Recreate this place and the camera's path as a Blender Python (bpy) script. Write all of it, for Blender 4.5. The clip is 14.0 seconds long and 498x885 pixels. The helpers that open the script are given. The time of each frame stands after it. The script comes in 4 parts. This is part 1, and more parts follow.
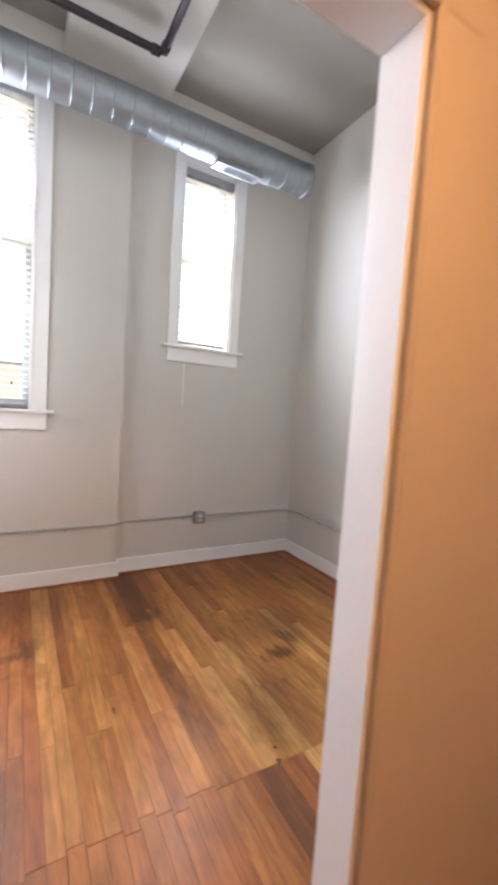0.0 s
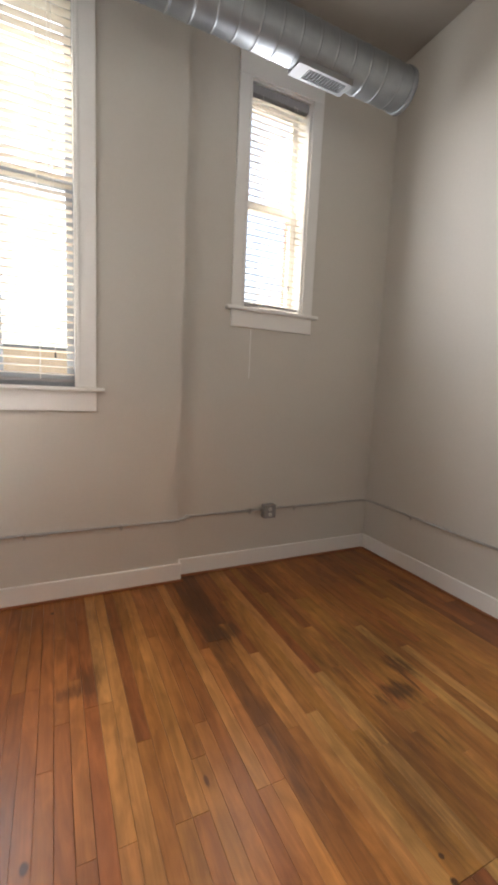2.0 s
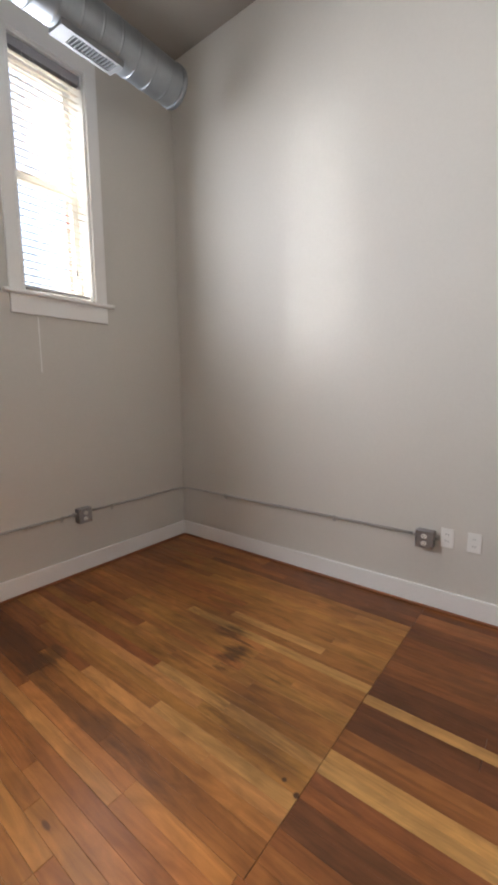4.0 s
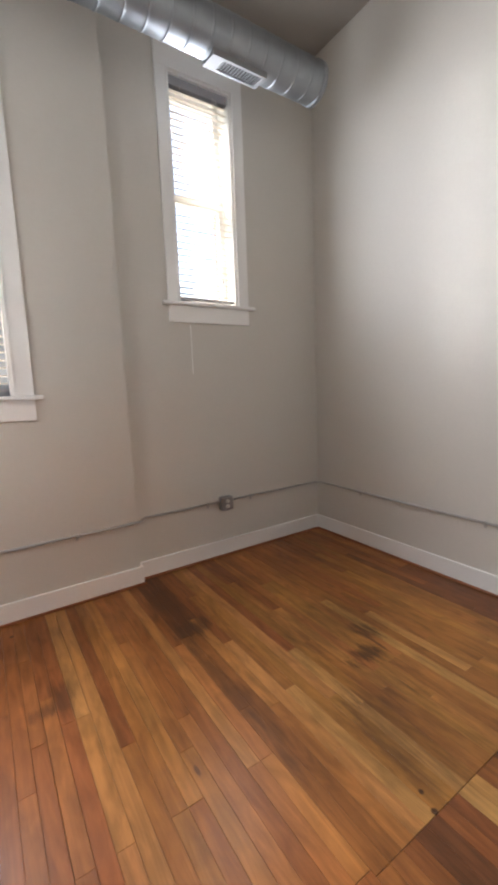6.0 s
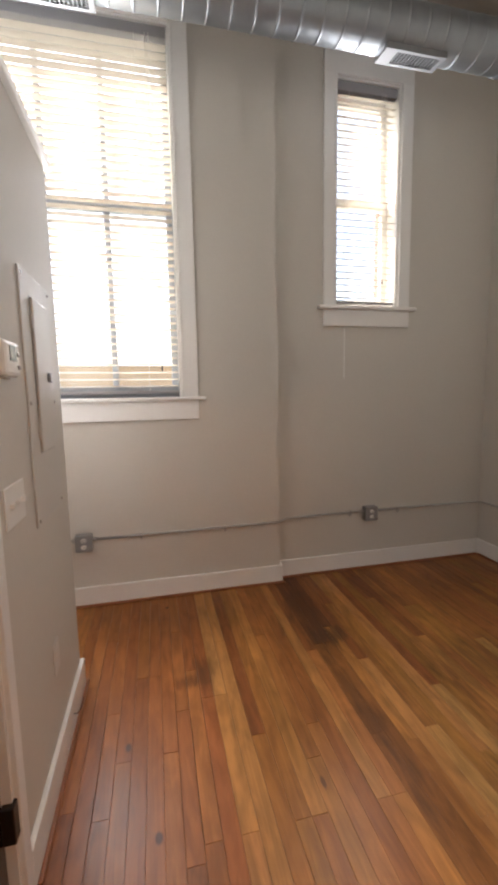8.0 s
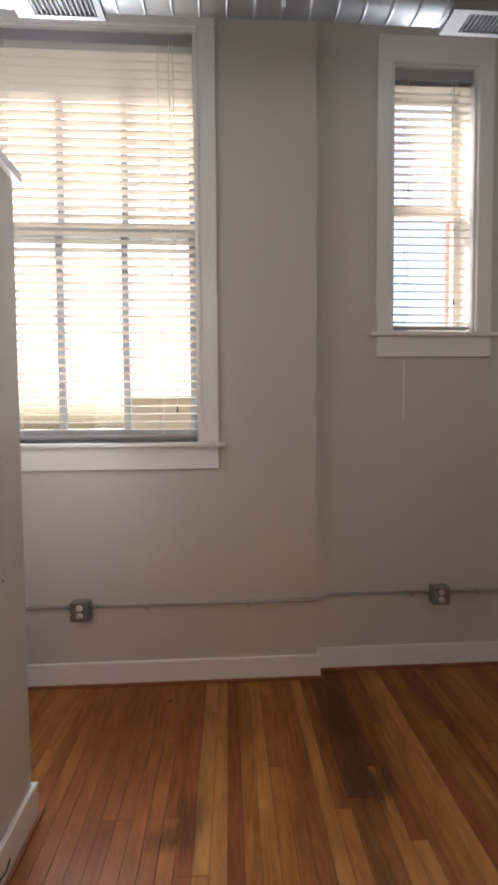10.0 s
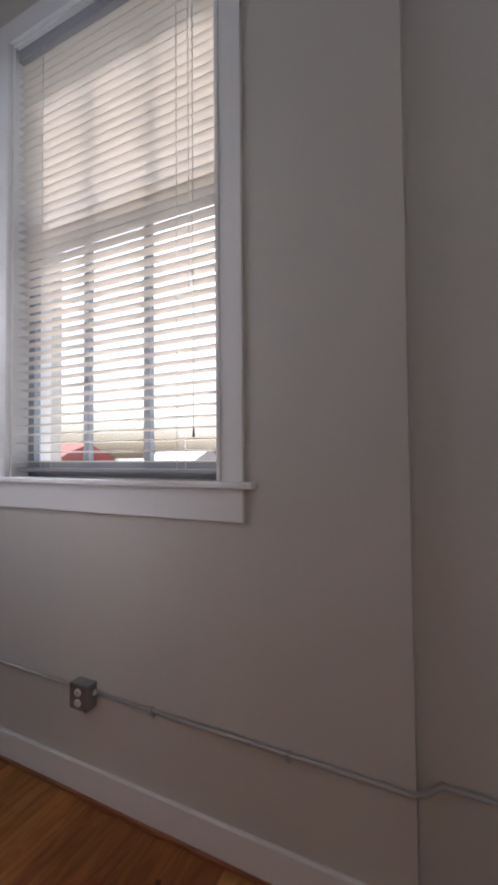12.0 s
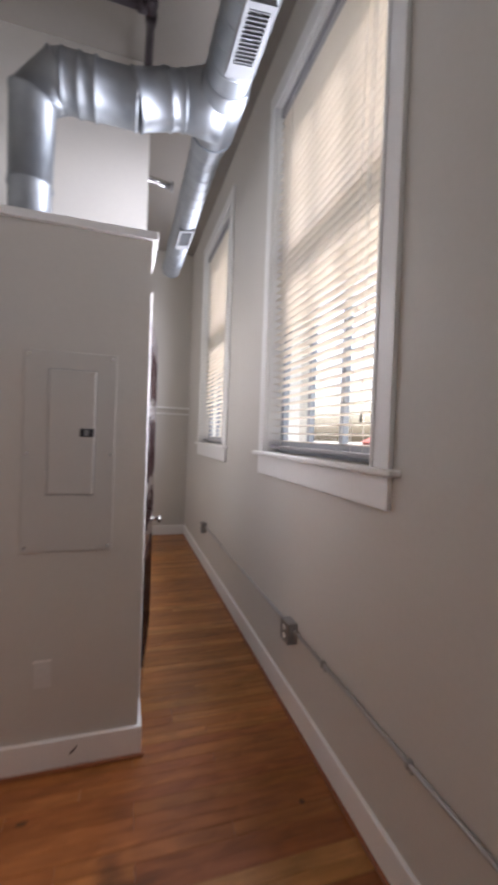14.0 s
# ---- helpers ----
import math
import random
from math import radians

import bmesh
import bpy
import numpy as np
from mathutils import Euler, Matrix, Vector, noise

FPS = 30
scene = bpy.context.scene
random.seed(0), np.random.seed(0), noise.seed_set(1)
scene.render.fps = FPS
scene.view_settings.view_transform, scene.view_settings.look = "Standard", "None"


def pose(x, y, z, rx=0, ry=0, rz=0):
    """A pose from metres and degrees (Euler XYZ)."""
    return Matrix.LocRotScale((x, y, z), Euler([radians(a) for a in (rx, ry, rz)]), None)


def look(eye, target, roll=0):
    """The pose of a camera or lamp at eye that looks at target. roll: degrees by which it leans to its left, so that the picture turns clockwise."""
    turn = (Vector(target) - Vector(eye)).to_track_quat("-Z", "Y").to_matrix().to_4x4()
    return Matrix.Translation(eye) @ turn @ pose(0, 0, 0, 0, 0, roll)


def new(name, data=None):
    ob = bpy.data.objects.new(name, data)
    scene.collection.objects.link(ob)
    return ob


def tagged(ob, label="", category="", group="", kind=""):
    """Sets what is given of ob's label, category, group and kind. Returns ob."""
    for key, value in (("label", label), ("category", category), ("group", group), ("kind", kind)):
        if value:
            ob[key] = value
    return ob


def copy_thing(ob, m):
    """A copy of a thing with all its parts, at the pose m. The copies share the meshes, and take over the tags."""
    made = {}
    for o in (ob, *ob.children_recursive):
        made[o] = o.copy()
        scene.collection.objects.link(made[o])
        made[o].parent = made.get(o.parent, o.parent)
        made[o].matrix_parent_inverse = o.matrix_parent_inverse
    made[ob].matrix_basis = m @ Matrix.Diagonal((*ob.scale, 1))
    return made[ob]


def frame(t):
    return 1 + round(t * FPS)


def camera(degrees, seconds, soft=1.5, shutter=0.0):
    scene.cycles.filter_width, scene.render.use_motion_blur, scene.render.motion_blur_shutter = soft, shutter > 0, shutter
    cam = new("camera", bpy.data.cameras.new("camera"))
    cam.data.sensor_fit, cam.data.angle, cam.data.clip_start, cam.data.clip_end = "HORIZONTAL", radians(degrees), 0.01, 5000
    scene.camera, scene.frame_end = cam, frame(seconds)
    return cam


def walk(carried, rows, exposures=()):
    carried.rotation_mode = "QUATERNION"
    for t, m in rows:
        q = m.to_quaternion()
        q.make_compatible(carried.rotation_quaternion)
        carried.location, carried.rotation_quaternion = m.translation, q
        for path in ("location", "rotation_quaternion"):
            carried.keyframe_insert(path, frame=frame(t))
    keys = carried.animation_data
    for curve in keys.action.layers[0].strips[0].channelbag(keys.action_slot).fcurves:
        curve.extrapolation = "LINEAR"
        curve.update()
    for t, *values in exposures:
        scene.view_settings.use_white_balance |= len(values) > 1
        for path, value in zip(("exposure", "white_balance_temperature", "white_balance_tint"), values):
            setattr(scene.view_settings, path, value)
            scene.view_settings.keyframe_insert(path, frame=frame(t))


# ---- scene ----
cam = camera(62.9, 14.0, soft=3.5, shutter=0.4)
PATH = [
    (0, (-0.723, -3.331, 1.428), (0.266, -1.599, 1.275), 3.7),
    (0.5, (-0.771, -3.116, 1.399), (0.067, -1.31, 1.212), 3.4),
    (1, (-0.825, -2.967, 1.38), (0.097, -1.212, 1.119), 1.4),
    (1.5, (-0.838, -2.821, 1.386), (0.049, -1.047, 1.121), 3.5),
    (2, (-0.772, -2.684, 1.366), (0.085, -0.896, 1.112), 2.6),
    (2.5, (-0.758, -2.649, 1.33), (0.455, -1.092, 1.008), 3.9),
    (2.7, (-0.779, -2.63, 1.36), (0.596, -1.208, 1.063), 4.7),
    (4.8, (-0.773, -2.699, 1.308), (0.795, -1.484, 1.054), -0.9),
    (5, (-0.785, -2.693, 1.325), (0.693, -1.372, 1.062), -1.2),
    (5.5, (-0.797, -2.695, 1.33), (0.453, -1.155, 1.07), -2.1),
    (6, (-0.816, -2.692, 1.347), (0.268, -1.034, 1.071), -2.2),
    (6.5, (-0.827, -2.686, 1.342), (0.122, -0.947, 1.063), -1.7),
    (7, (-0.815, -2.686, 1.355), (-0.022, -0.873, 1.062), -1.8),
    (7.5, (-0.822, -2.683, 1.35), (-0.197, -0.804, 1.071), -1.7),
    (8, (-0.824, -2.685, 1.349), (-0.381, -0.749, 1.112), -1.1),
    (8.5, (-0.785, -2.674, 1.345), (-0.482, -0.707, 1.153), -0.9),
    (9, (-0.729, -2.579, 1.356), (-0.48, -0.6, 1.208), -0.4),
    (9.2, (-0.698, -2.505, 1.37), (-0.464, -0.522, 1.26), -0.5),
    (11.3, (-0.07, -1.704, 1.472), (-0.477, 0.253, 1.417), -0.5),
    (11.5, (-0.018, -1.581, 1.457), (-0.54, 0.35, 1.426), -0.7),
    (12, (0.09, -1.303, 1.433), (-0.767, 0.503, 1.496), -0.5),
    (12.5, (0.141, -1.028, 1.444), (-0.923, 0.665, 1.481), 2.6),
    (13, (0.252, -0.878, 1.45), (-1.068, 0.615, 1.619), 0.4),
    (13.5, (0.372, -0.766, 1.43), (-1.369, 0.212, 1.537), -1.7),
    (14, (0.632, -0.88, 1.435), (-1.278, -0.288, 1.402), 2.1),
]
walk(cam, [(t, look(eye, target, roll)) for t, eye, target, roll in PATH],
     [(0, 3.68, 5600, 12), (0.5, 3.12, 6400, 12), (1, 2.92, 6400, 12), (2.5, 2.92, 6300, 12), (5, 3.14, 5900, 12), (7, 2.97, 6200, 13), (9, 2.65, 6450, 14), (11.3, 1.93, 5750, 18), (12.5, 1.78, 5550, 19), (14, 2.23, 5900, 19)])

# ---- world and light ----
world = bpy.data.worlds.new("sky")
scene.world = world
world.use_nodes = True
_nt = world.node_tree
_sky = _nt.nodes.new("ShaderNodeTexSky")
_sky.sky_type = "NISHITA"
_sky.sun_disc = False
_sky.sun_elevation = radians(52)
_sky.sun_rotation = radians(-32)
_sky.dust_density = 5.0
_bg = _nt.nodes["Background"]
_bg.inputs["Strength"].default_value = 0.07
_nt.links.new(_sky.outputs["Color"], _bg.inputs["Color"])

_sd = bpy.data.lights.new("sun", "SUN")
_sd.energy, _sd.angle, _sd.color = 3.0, radians(0.6), (1.0, 0.92, 0.80)
sun = new("sun", _sd)
_az, _el = radians(-32), radians(52)
sun.matrix_world = look((0, 0, 20), Vector((0, 0, 20)) - Vector((math.sin(_az) * math.cos(_el), math.cos(_az) * math.cos(_el), math.sin(_el))))


def window_light(x0, x1, y, z0, z1, watts):
    """Stands in for the sky's light in a window's opening."""
    d = bpy.data.lights.new("window_light", "AREA")
    d.shape, d.size, d.size_y, d.energy, d.color = "RECTANGLE", x1 - x0, z1 - z0, watts, (0.97, 0.98, 1.0)
    d.spread = radians(164)
    ob = new("window_light", d)
    ob.matrix_world = look(((x0 + x1) / 2, y, (z0 + z1) / 2), ((x0 + x1) / 2, y - 1, (z0 + z1) / 2))
    return ob


def slat_glow_lamp(xc, z0, z1, width, watts):
    """An added lamp before the window for daylight that open slats throw sideways into the room."""
    d = bpy.data.lights.new("slat_glow_lamp", "AREA")
    d.shape, d.size, d.size_y, d.energy, d.color = "RECTANGLE", width, z1 - z0, watts, (1.0, 0.97, 0.92)
    d.spread = radians(15)
    ob = new("slat_glow_lamp", d)
    zc = (z0 + z1) / 2
    ob.matrix_world = look((xc, -0.12, zc), (xc + 2.39, -0.12 - 1.08, zc))
    return ob


# Added lamp for the soft bright patch on the east wall.
slat_glow_lamp(-0.85, 1.50, 3.15, 0.20, 0.078)
window_light(-1.81, -1.13, -0.024, 1.37, 3.28, 10.0)
window_light(-4.12, -2.985, -0.024, 1.37, 3.28, 11.0)
window_light(0.455, 0.898, 0.041, 1.97, 3.39, 2.2)


# ---- materials ----
def mat(name, color, rough=0.6, metal=0.0, var=0.06, scale=3.0, bump=0.05, bscale=80.0, fine=0.03):
    """Painted or plain surface: colour with large and fine variation, roughness variation and a fine relief."""
    m = bpy.data.materials.new(name)
    m.use_nodes = True
    nt = m.node_tree
    b = nt.nodes["Principled BSDF"]
    tc = nt.nodes.new("ShaderNodeTexCoord")
    geo = nt.nodes.new("ShaderNodeNewGeometry")
    n1 = nt.nodes.new("ShaderNodeTexNoise")
    n1.inputs["Scale"].default_value, n1.inputs["Detail"].default_value = scale, 5
    n2 = nt.nodes.new("ShaderNodeTexNoise")
    n2.inputs["Scale"].default_value, n2.inputs["Detail"].default_value = bscale, 3
    for n in (n1, n2):
        nt.links.new(geo.outputs["Position"], n.inputs["Vector"])
    mix = nt.nodes.new("ShaderNodeMath")
    mix.operation = "MULTIPLY_ADD"
    nt.links.new(n1.outputs["Fac"], mix.inputs[0])
    mix.inputs[1].default_value, mix.inputs[2].default_value = 2 * var, 1 - var
    mix2 = nt.nodes.new("ShaderNodeMath")
    mix2.operation = "MULTIPLY_ADD"
    nt.links.new(n2.outputs["Fac"], mix2.inputs[0])
    mix2.inputs[1].default_value, mix2.inputs[2].default_value = 2 * fine, -fine
    add = nt.nodes.new("ShaderNodeMath")
    nt.links.new(mix.outputs[0], add.inputs[0])
    nt.links.new(mix2.outputs[0], add.inputs[1])
    hsv = nt.nodes.new("ShaderNodeHueSaturation")
    hsv.inputs["Color"].default_value = (*color, 1)
    nt.links.new(add.outputs[0], hsv.inputs["Value"])
    nt.links.new(hsv.outputs["Color"], b.inputs["Base Color"])
    rr = nt.nodes.new("ShaderNodeMapRange")
    nt.links.new(n1.outputs["Fac"], rr.inputs["Value"])
    rr.inputs["To Min"].default_value, rr.inputs["To Max"].default_value = max(0.02, rough - 0.1), min(1, rough + 0.1)
    nt.links.new(rr.outputs["Result"], b.inputs["Roughness"])
    b.inputs["Metallic"].default_value = metal
    if bump:
        bp = nt.nodes.new("ShaderNodeBump")
        bp.inputs["Strength"].default_value, bp.inputs["Distance"].default_value = bump, 0.004
        nt.links.new(n2.outputs["Fac"], bp.inputs["Height"])
        nt.links.new(bp.outputs["Normal"], b.inputs["Normal"])
    return m


M_WALL = mat("wall_paint", (0.62, 0.589, 0.532), 0.55, var=0.03, scale=1.5, bump=0.12, bscale=45)
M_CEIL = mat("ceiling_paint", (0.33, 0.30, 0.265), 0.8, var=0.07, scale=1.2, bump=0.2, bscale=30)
M_SOFFIT = mat("soffit_paint", (0.52, 0.49, 0.44), 0.7, var=0.03, bump=0.08)
M_TRIM = mat("trim_paint", (0.86, 0.85, 0.82), 0.35, var=0.025, scale=4, bump=0.03, bscale=60)
M_HALL = mat("hall_paint", (0.62, 0.56, 0.47), 0.6, var=0.03)
M_METAL = mat("galvanised_steel", (0.33, 0.352, 0.37), 0.5, 1.0, var=0.2, scale=14, bump=0.14, bscale=4.5, fine=0.06)
M_CONDUIT = mat("conduit_steel", (0.46, 0.45, 0.43), 0.36, 0.4, var=0.03, scale=20, bump=0, fine=0.0)
M_BOX = mat("outlet_box_steel", (0.36, 0.36, 0.36), 0.42, 0.9, var=0.12, scale=25)
M_WHITE = mat("white_plastic", (0.80, 0.79, 0.75), 0.35, var=0.02)
M_DARK = mat("dark_plastic", (0.03, 0.03, 0.035), 0.4, var=0.1)
M_PIPE = mat("painted_pipe", (0.045, 0.032, 0.036), 0.45, 0.2, var=0.15, scale=8)
M_DOORDARK = mat("dark_stained_door", (0.034, 0.013, 0.012), 0.14, var=0.2, scale=6)
M_HINGE = mat("dark_bronze", (0.05, 0.045, 0.045), 0.35, 0.8)
M_CHROME = mat("satin_nickel", (0.65, 0.64, 0.62), 0.2, 1.0)
M_SLOT = mat("black_gap", (0.012, 0.012, 0.012), 0.7)
M_BRICK = mat("red_brick", (0.36, 0.13, 0.095), 0.85, var=0.25, scale=9, bump=0.3, bscale=60)
M_MORTAR = mat("mortar", (0.42, 0.38, 0.33), 0.9, var=0.15, scale=9)
M_VANE = mat("grille_vane", (0.12, 0.125, 0.13), 0.6)
M_GRILLE = mat("grille_frame", (0.22, 0.225, 0.23), 0.6, 0.2, var=0.1, scale=20)
# Backlit shade of the tall windows' sashes and muntins, put into a grey-blue colour.
M_SASH = mat("backlit_sash_paint", (0.31, 0.34, 0.38), 0.5, var=0.08, scale=8)
M_PALEROOF = mat("pale_roof", (0.55, 0.47, 0.40), 0.8, var=0.12, scale=0.8)
M_SCREEN = mat("lcd_screen", (0.16, 0.19, 0.16), 0.2)
M_PAINTPANEL = mat("painted_panel", (0.58, 0.555, 0.51), 0.4, var=0.02, bump=0.03)
M_PAINTPLATE = mat("painted_plate", (0.70, 0.675, 0.63), 0.4, var=0.02, bump=0.03)
M_GROUND = mat("far_ground", (0.34, 0.32, 0.27), 0.9, var=0.3, scale=0.1)
M_TAN = mat("tan_stucco", (0.72, 0.52, 0.33), 0.85, var=0.1, scale=0.6)
M_REDROOF = mat("red_roof", (0.42, 0.10, 0.07), 0.8, var=0.15, scale=0.8)
M_ROOF = mat("grey_roof", (0.20, 0.19, 0.18), 0.85, var=0.15, scale=0.5)
M_LEAF = mat("leaf", (0.07, 0.11, 0.03), 0.7, var=0.3, scale=1.5)
M_BARK = mat("bark", (0.12, 0.09, 0.06), 0.9, var=0.2)
M_STAIN_TRIM = mat("stained_shoe_mould", (0.30, 0.115, 0.05), 0.4, var=0.2, scale=10)


def slat_material():
    m = bpy.data.materials.new("blind_slat")
    m.use_nodes = True
    nt = m.node_tree
    out = nt.nodes["Material Output"]
    p = nt.nodes["Principled BSDF"]
    p.inputs["Base Color"].default_value = (0.74, 0.70, 0.64, 1)
    p.inputs["Roughness"].default_value = 0.45
    tr = nt.nodes.new("ShaderNodeBsdfTranslucent")
    tr.inputs["Color"].default_value = (0.87, 0.76, 0.58, 1)
    mx = nt.nodes.new("ShaderNodeMixShader")
    oi = nt.nodes.new("ShaderNodeObjectInfo")
    mr = nt.nodes.new("ShaderNodeMapRange")
    nt.links.new(oi.outputs["Random"], mr.inputs["Value"])
    mr.inputs["To Min"].default_value, mr.inputs["To Max"].default_value = 0.14, 0.175
    nt.links.new(mr.outputs["Result"], mx.inputs["Fac"])
    nt.links.new(p.outputs[0], mx.inputs[1])
    nt.links.new(tr.outputs[0], mx.inputs[2])
    nt.links.new(mx.outputs[0], out.inputs["Surface"])
    return m


def glass_material():
    m = bpy.data.materials.new("window_glass")
    m.use_nodes = True
    nt = m.node_tree
    out = nt.nodes["Material Output"]
    nt.nodes.remove(nt.nodes["Principled BSDF"])
    t = nt.nodes.new("ShaderNodeBsdfTransparent")
    t.inputs["Color"].default_value = (0.96, 0.98, 0.97, 1)
    g = nt.nodes.new("ShaderNodeBsdfGlossy")
    g.inputs["Roughness"].default_value = 0.02
    mx = nt.nodes.new("ShaderNodeMixShader")
    mx.inputs["Fac"].default_value = 0.04
    nt.links.new(t.outputs[0], mx.inputs[1])
    nt.links.new(g.outputs[0], mx.inputs[2])
    nt.links.new(mx.outputs[0], out.inputs["Surface"])
    return m


M_SLAT = slat_material()
M_GLASS = glass_material()


def wood_floor_material():
    """Old strip floor: each board its own tone, long grain, knots, dark water stains at fixed places."""
    m = bpy.data.materials.new("old_oak_floor")
    m.use_nodes = True
    nt = m.node_tree
    L = nt.links.new
    b = nt.nodes["Principled BSDF"]
    geo = nt.nodes.new("ShaderNodeNewGeometry")
    oi = nt.nodes.new("ShaderNodeObjectInfo")
    mp = nt.nodes.new("ShaderNodeVectorMath")
    mp.operation = "MULTIPLY"
    mp.inputs[1].default_value = (12, 0.9, 1)
    sh = nt.nodes.new("ShaderNodeVectorMath")
    L(geo.outputs["Position"], mp.inputs[0])
    cmb = nt.nodes.new("ShaderNodeCombineXYZ")
    mul = nt.nodes.new("ShaderNodeMath")
    mul.operation = "MULTIPLY"
    mul.inputs[1].default_value = 37
    L(oi.outputs["Random"], mul.inputs[0])
    L(mul.outputs[0], cmb.inputs[2])
    L(mul.outputs[0], cmb.inputs[1])
    L(mp.outputs[0], sh.inputs[0])
    L(cmb.outputs[0], sh.inputs[1])
    grain = nt.nodes.new("ShaderNodeTexNoise")
    grain.inputs["Scale"].default_value, grain.inputs["Detail"].default_value, grain.inputs["Distortion"].default_value = 1.5, 8, 2.2
    grain.inputs["Roughness"].default_value = 0.65
    L(sh.outputs[0], grain.inputs["Vector"])
    tone = nt.nodes.new("ShaderNodeValToRGB")
    e = tone.color_ramp.elements
    e[0].position, e[0].color = 0.0, (0.150, 0.062, 0.027, 1)
    e[1].position, e[1].color = 1.0, (0.57, 0.305, 0.118, 1)
    for p, c in ((0.22, (0.295, 0.118, 0.043, 1)), (0.5, (0.395, 0.170, 0.058, 1)), (0.8, (0.48, 0.222, 0.076, 1))):
        x = e.new(p)
        x.color = c
    sep = nt.nodes.new("ShaderNodeSeparateColor")
    L(oi.outputs["Color"], sep.inputs["Color"])
    L(sep.outputs["Red"], tone.inputs["Fac"])
    gr = nt.nodes.new("ShaderNodeMapRange")
    gr.inputs["From Min"].default_value, gr.inputs["From Max"].default_value = 0.3, 0.72
    gr.inputs["To Min"].default_value, gr.inputs["To Max"].default_value = 0.66, 1.20
    L(grain.outputs["Fac"], gr.inputs["Value"])
    h1 = nt.nodes.new("ShaderNodeHueSaturation")
    L(tone.outputs["Color"], h1.inputs["Color"])
    L(gr.outputs["Result"], h1.inputs["Value"])
    hu = nt.nodes.new("ShaderNodeMapRange")
    hu.inputs["To Min"].default_value, hu.inputs["To Max"].default_value = 0.487, 0.511
    L(sep.outputs["Green"], hu.inputs["Value"])
    L(hu.outputs["Result"], h1.inputs["Hue"])
    # broad worn patches
    big = nt.nodes.new("ShaderNodeTexNoise")
    big.inputs["Scale"].default_value, big.inputs["Detail"].default_value = 1.7, 4
    L(geo.outputs["Position"], big.inputs["Vector"])
    br = nt.nodes.new("ShaderNodeMapRange")
    br.inputs["From Min"].default_value, br.inputs["From Max"].default_value = 0.3, 0.7
    br.inputs["To Min"].default_value, br.inputs["To Max"].default_value = 0.78, 1.16
    L(big.outputs["Fac"], br.inputs["Value"])
    h2 = nt.nodes.new("ShaderNodeHueSaturation")
    L(h1.outputs["Color"], h2.inputs["Color"])
    L(br.outputs["Result"], h2.inputs["Value"])
    mot = nt.nodes.new("ShaderNodeTexNoise")
    mot.inputs["Scale"].default_value, mot.inputs["Detail"].default_value, mot.inputs["Distortion"].default_value = 1.0, 6, 0.8
    mst = nt.nodes.new("ShaderNodeVectorMath")
    mst.operation = "MULTIPLY"
    mst.inputs[1].default_value = (16, 6, 1)
    L(geo.outputs["Position"], mst.inputs[0])
    msh = nt.nodes.new("ShaderNodeVectorMath")
    L(mst.outputs[0], msh.inputs[0])
    L(cmb.outputs[0], msh.inputs[1])
    L(msh.outputs[0], mot.inputs["Vector"])
    mor = nt.nodes.new("ShaderNodeMapRange")
    mor.inputs["From Min"].default_value, mor.inputs["From Max"].default_value = 0.28, 0.62
    mor.inputs["To Min"].default_value, mor.inputs["To Max"].default_value = 0.72, 1.06
    L(mot.outputs["Fac"], mor.inputs["Value"])
    h3 = nt.nodes.new("ShaderNodeHueSaturation")
    h3.inputs["Saturation"].default_value = 1.06
    L(h2.outputs["Color"], h3.inputs["Color"])
    L(mor.outputs["Result"], h3.inputs["Value"])
    col = h3.outputs["Color"]
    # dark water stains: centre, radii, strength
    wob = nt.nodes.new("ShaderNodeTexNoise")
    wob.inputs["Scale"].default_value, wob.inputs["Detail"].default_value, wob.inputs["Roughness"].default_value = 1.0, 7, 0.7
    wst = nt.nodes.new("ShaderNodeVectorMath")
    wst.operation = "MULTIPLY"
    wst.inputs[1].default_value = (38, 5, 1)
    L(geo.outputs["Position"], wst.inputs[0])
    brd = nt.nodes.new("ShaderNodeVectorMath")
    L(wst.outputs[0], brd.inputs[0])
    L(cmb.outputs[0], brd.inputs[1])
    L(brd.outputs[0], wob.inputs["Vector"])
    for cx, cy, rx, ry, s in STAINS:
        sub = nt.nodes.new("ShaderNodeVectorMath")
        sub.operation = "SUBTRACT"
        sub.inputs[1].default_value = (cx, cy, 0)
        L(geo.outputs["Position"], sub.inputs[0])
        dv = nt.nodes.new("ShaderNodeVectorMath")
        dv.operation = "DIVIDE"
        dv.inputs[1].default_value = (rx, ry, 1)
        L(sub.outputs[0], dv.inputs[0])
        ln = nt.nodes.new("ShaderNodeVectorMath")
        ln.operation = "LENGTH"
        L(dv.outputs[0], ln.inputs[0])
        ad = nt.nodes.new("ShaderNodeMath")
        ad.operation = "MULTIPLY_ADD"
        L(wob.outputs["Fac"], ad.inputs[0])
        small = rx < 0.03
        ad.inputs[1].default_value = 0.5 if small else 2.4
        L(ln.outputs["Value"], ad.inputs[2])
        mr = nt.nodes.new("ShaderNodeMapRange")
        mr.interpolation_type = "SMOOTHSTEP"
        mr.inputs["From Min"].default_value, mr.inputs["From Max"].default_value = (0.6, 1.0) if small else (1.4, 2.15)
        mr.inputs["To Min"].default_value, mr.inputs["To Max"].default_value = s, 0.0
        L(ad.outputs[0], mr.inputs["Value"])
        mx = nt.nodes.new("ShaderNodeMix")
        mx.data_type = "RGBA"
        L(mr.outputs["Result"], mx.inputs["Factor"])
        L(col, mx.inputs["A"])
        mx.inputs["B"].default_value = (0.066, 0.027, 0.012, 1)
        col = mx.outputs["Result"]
    L(col, b.inputs["Base Color"])
    b.inputs["Specular IOR Level"].default_value = 0.32
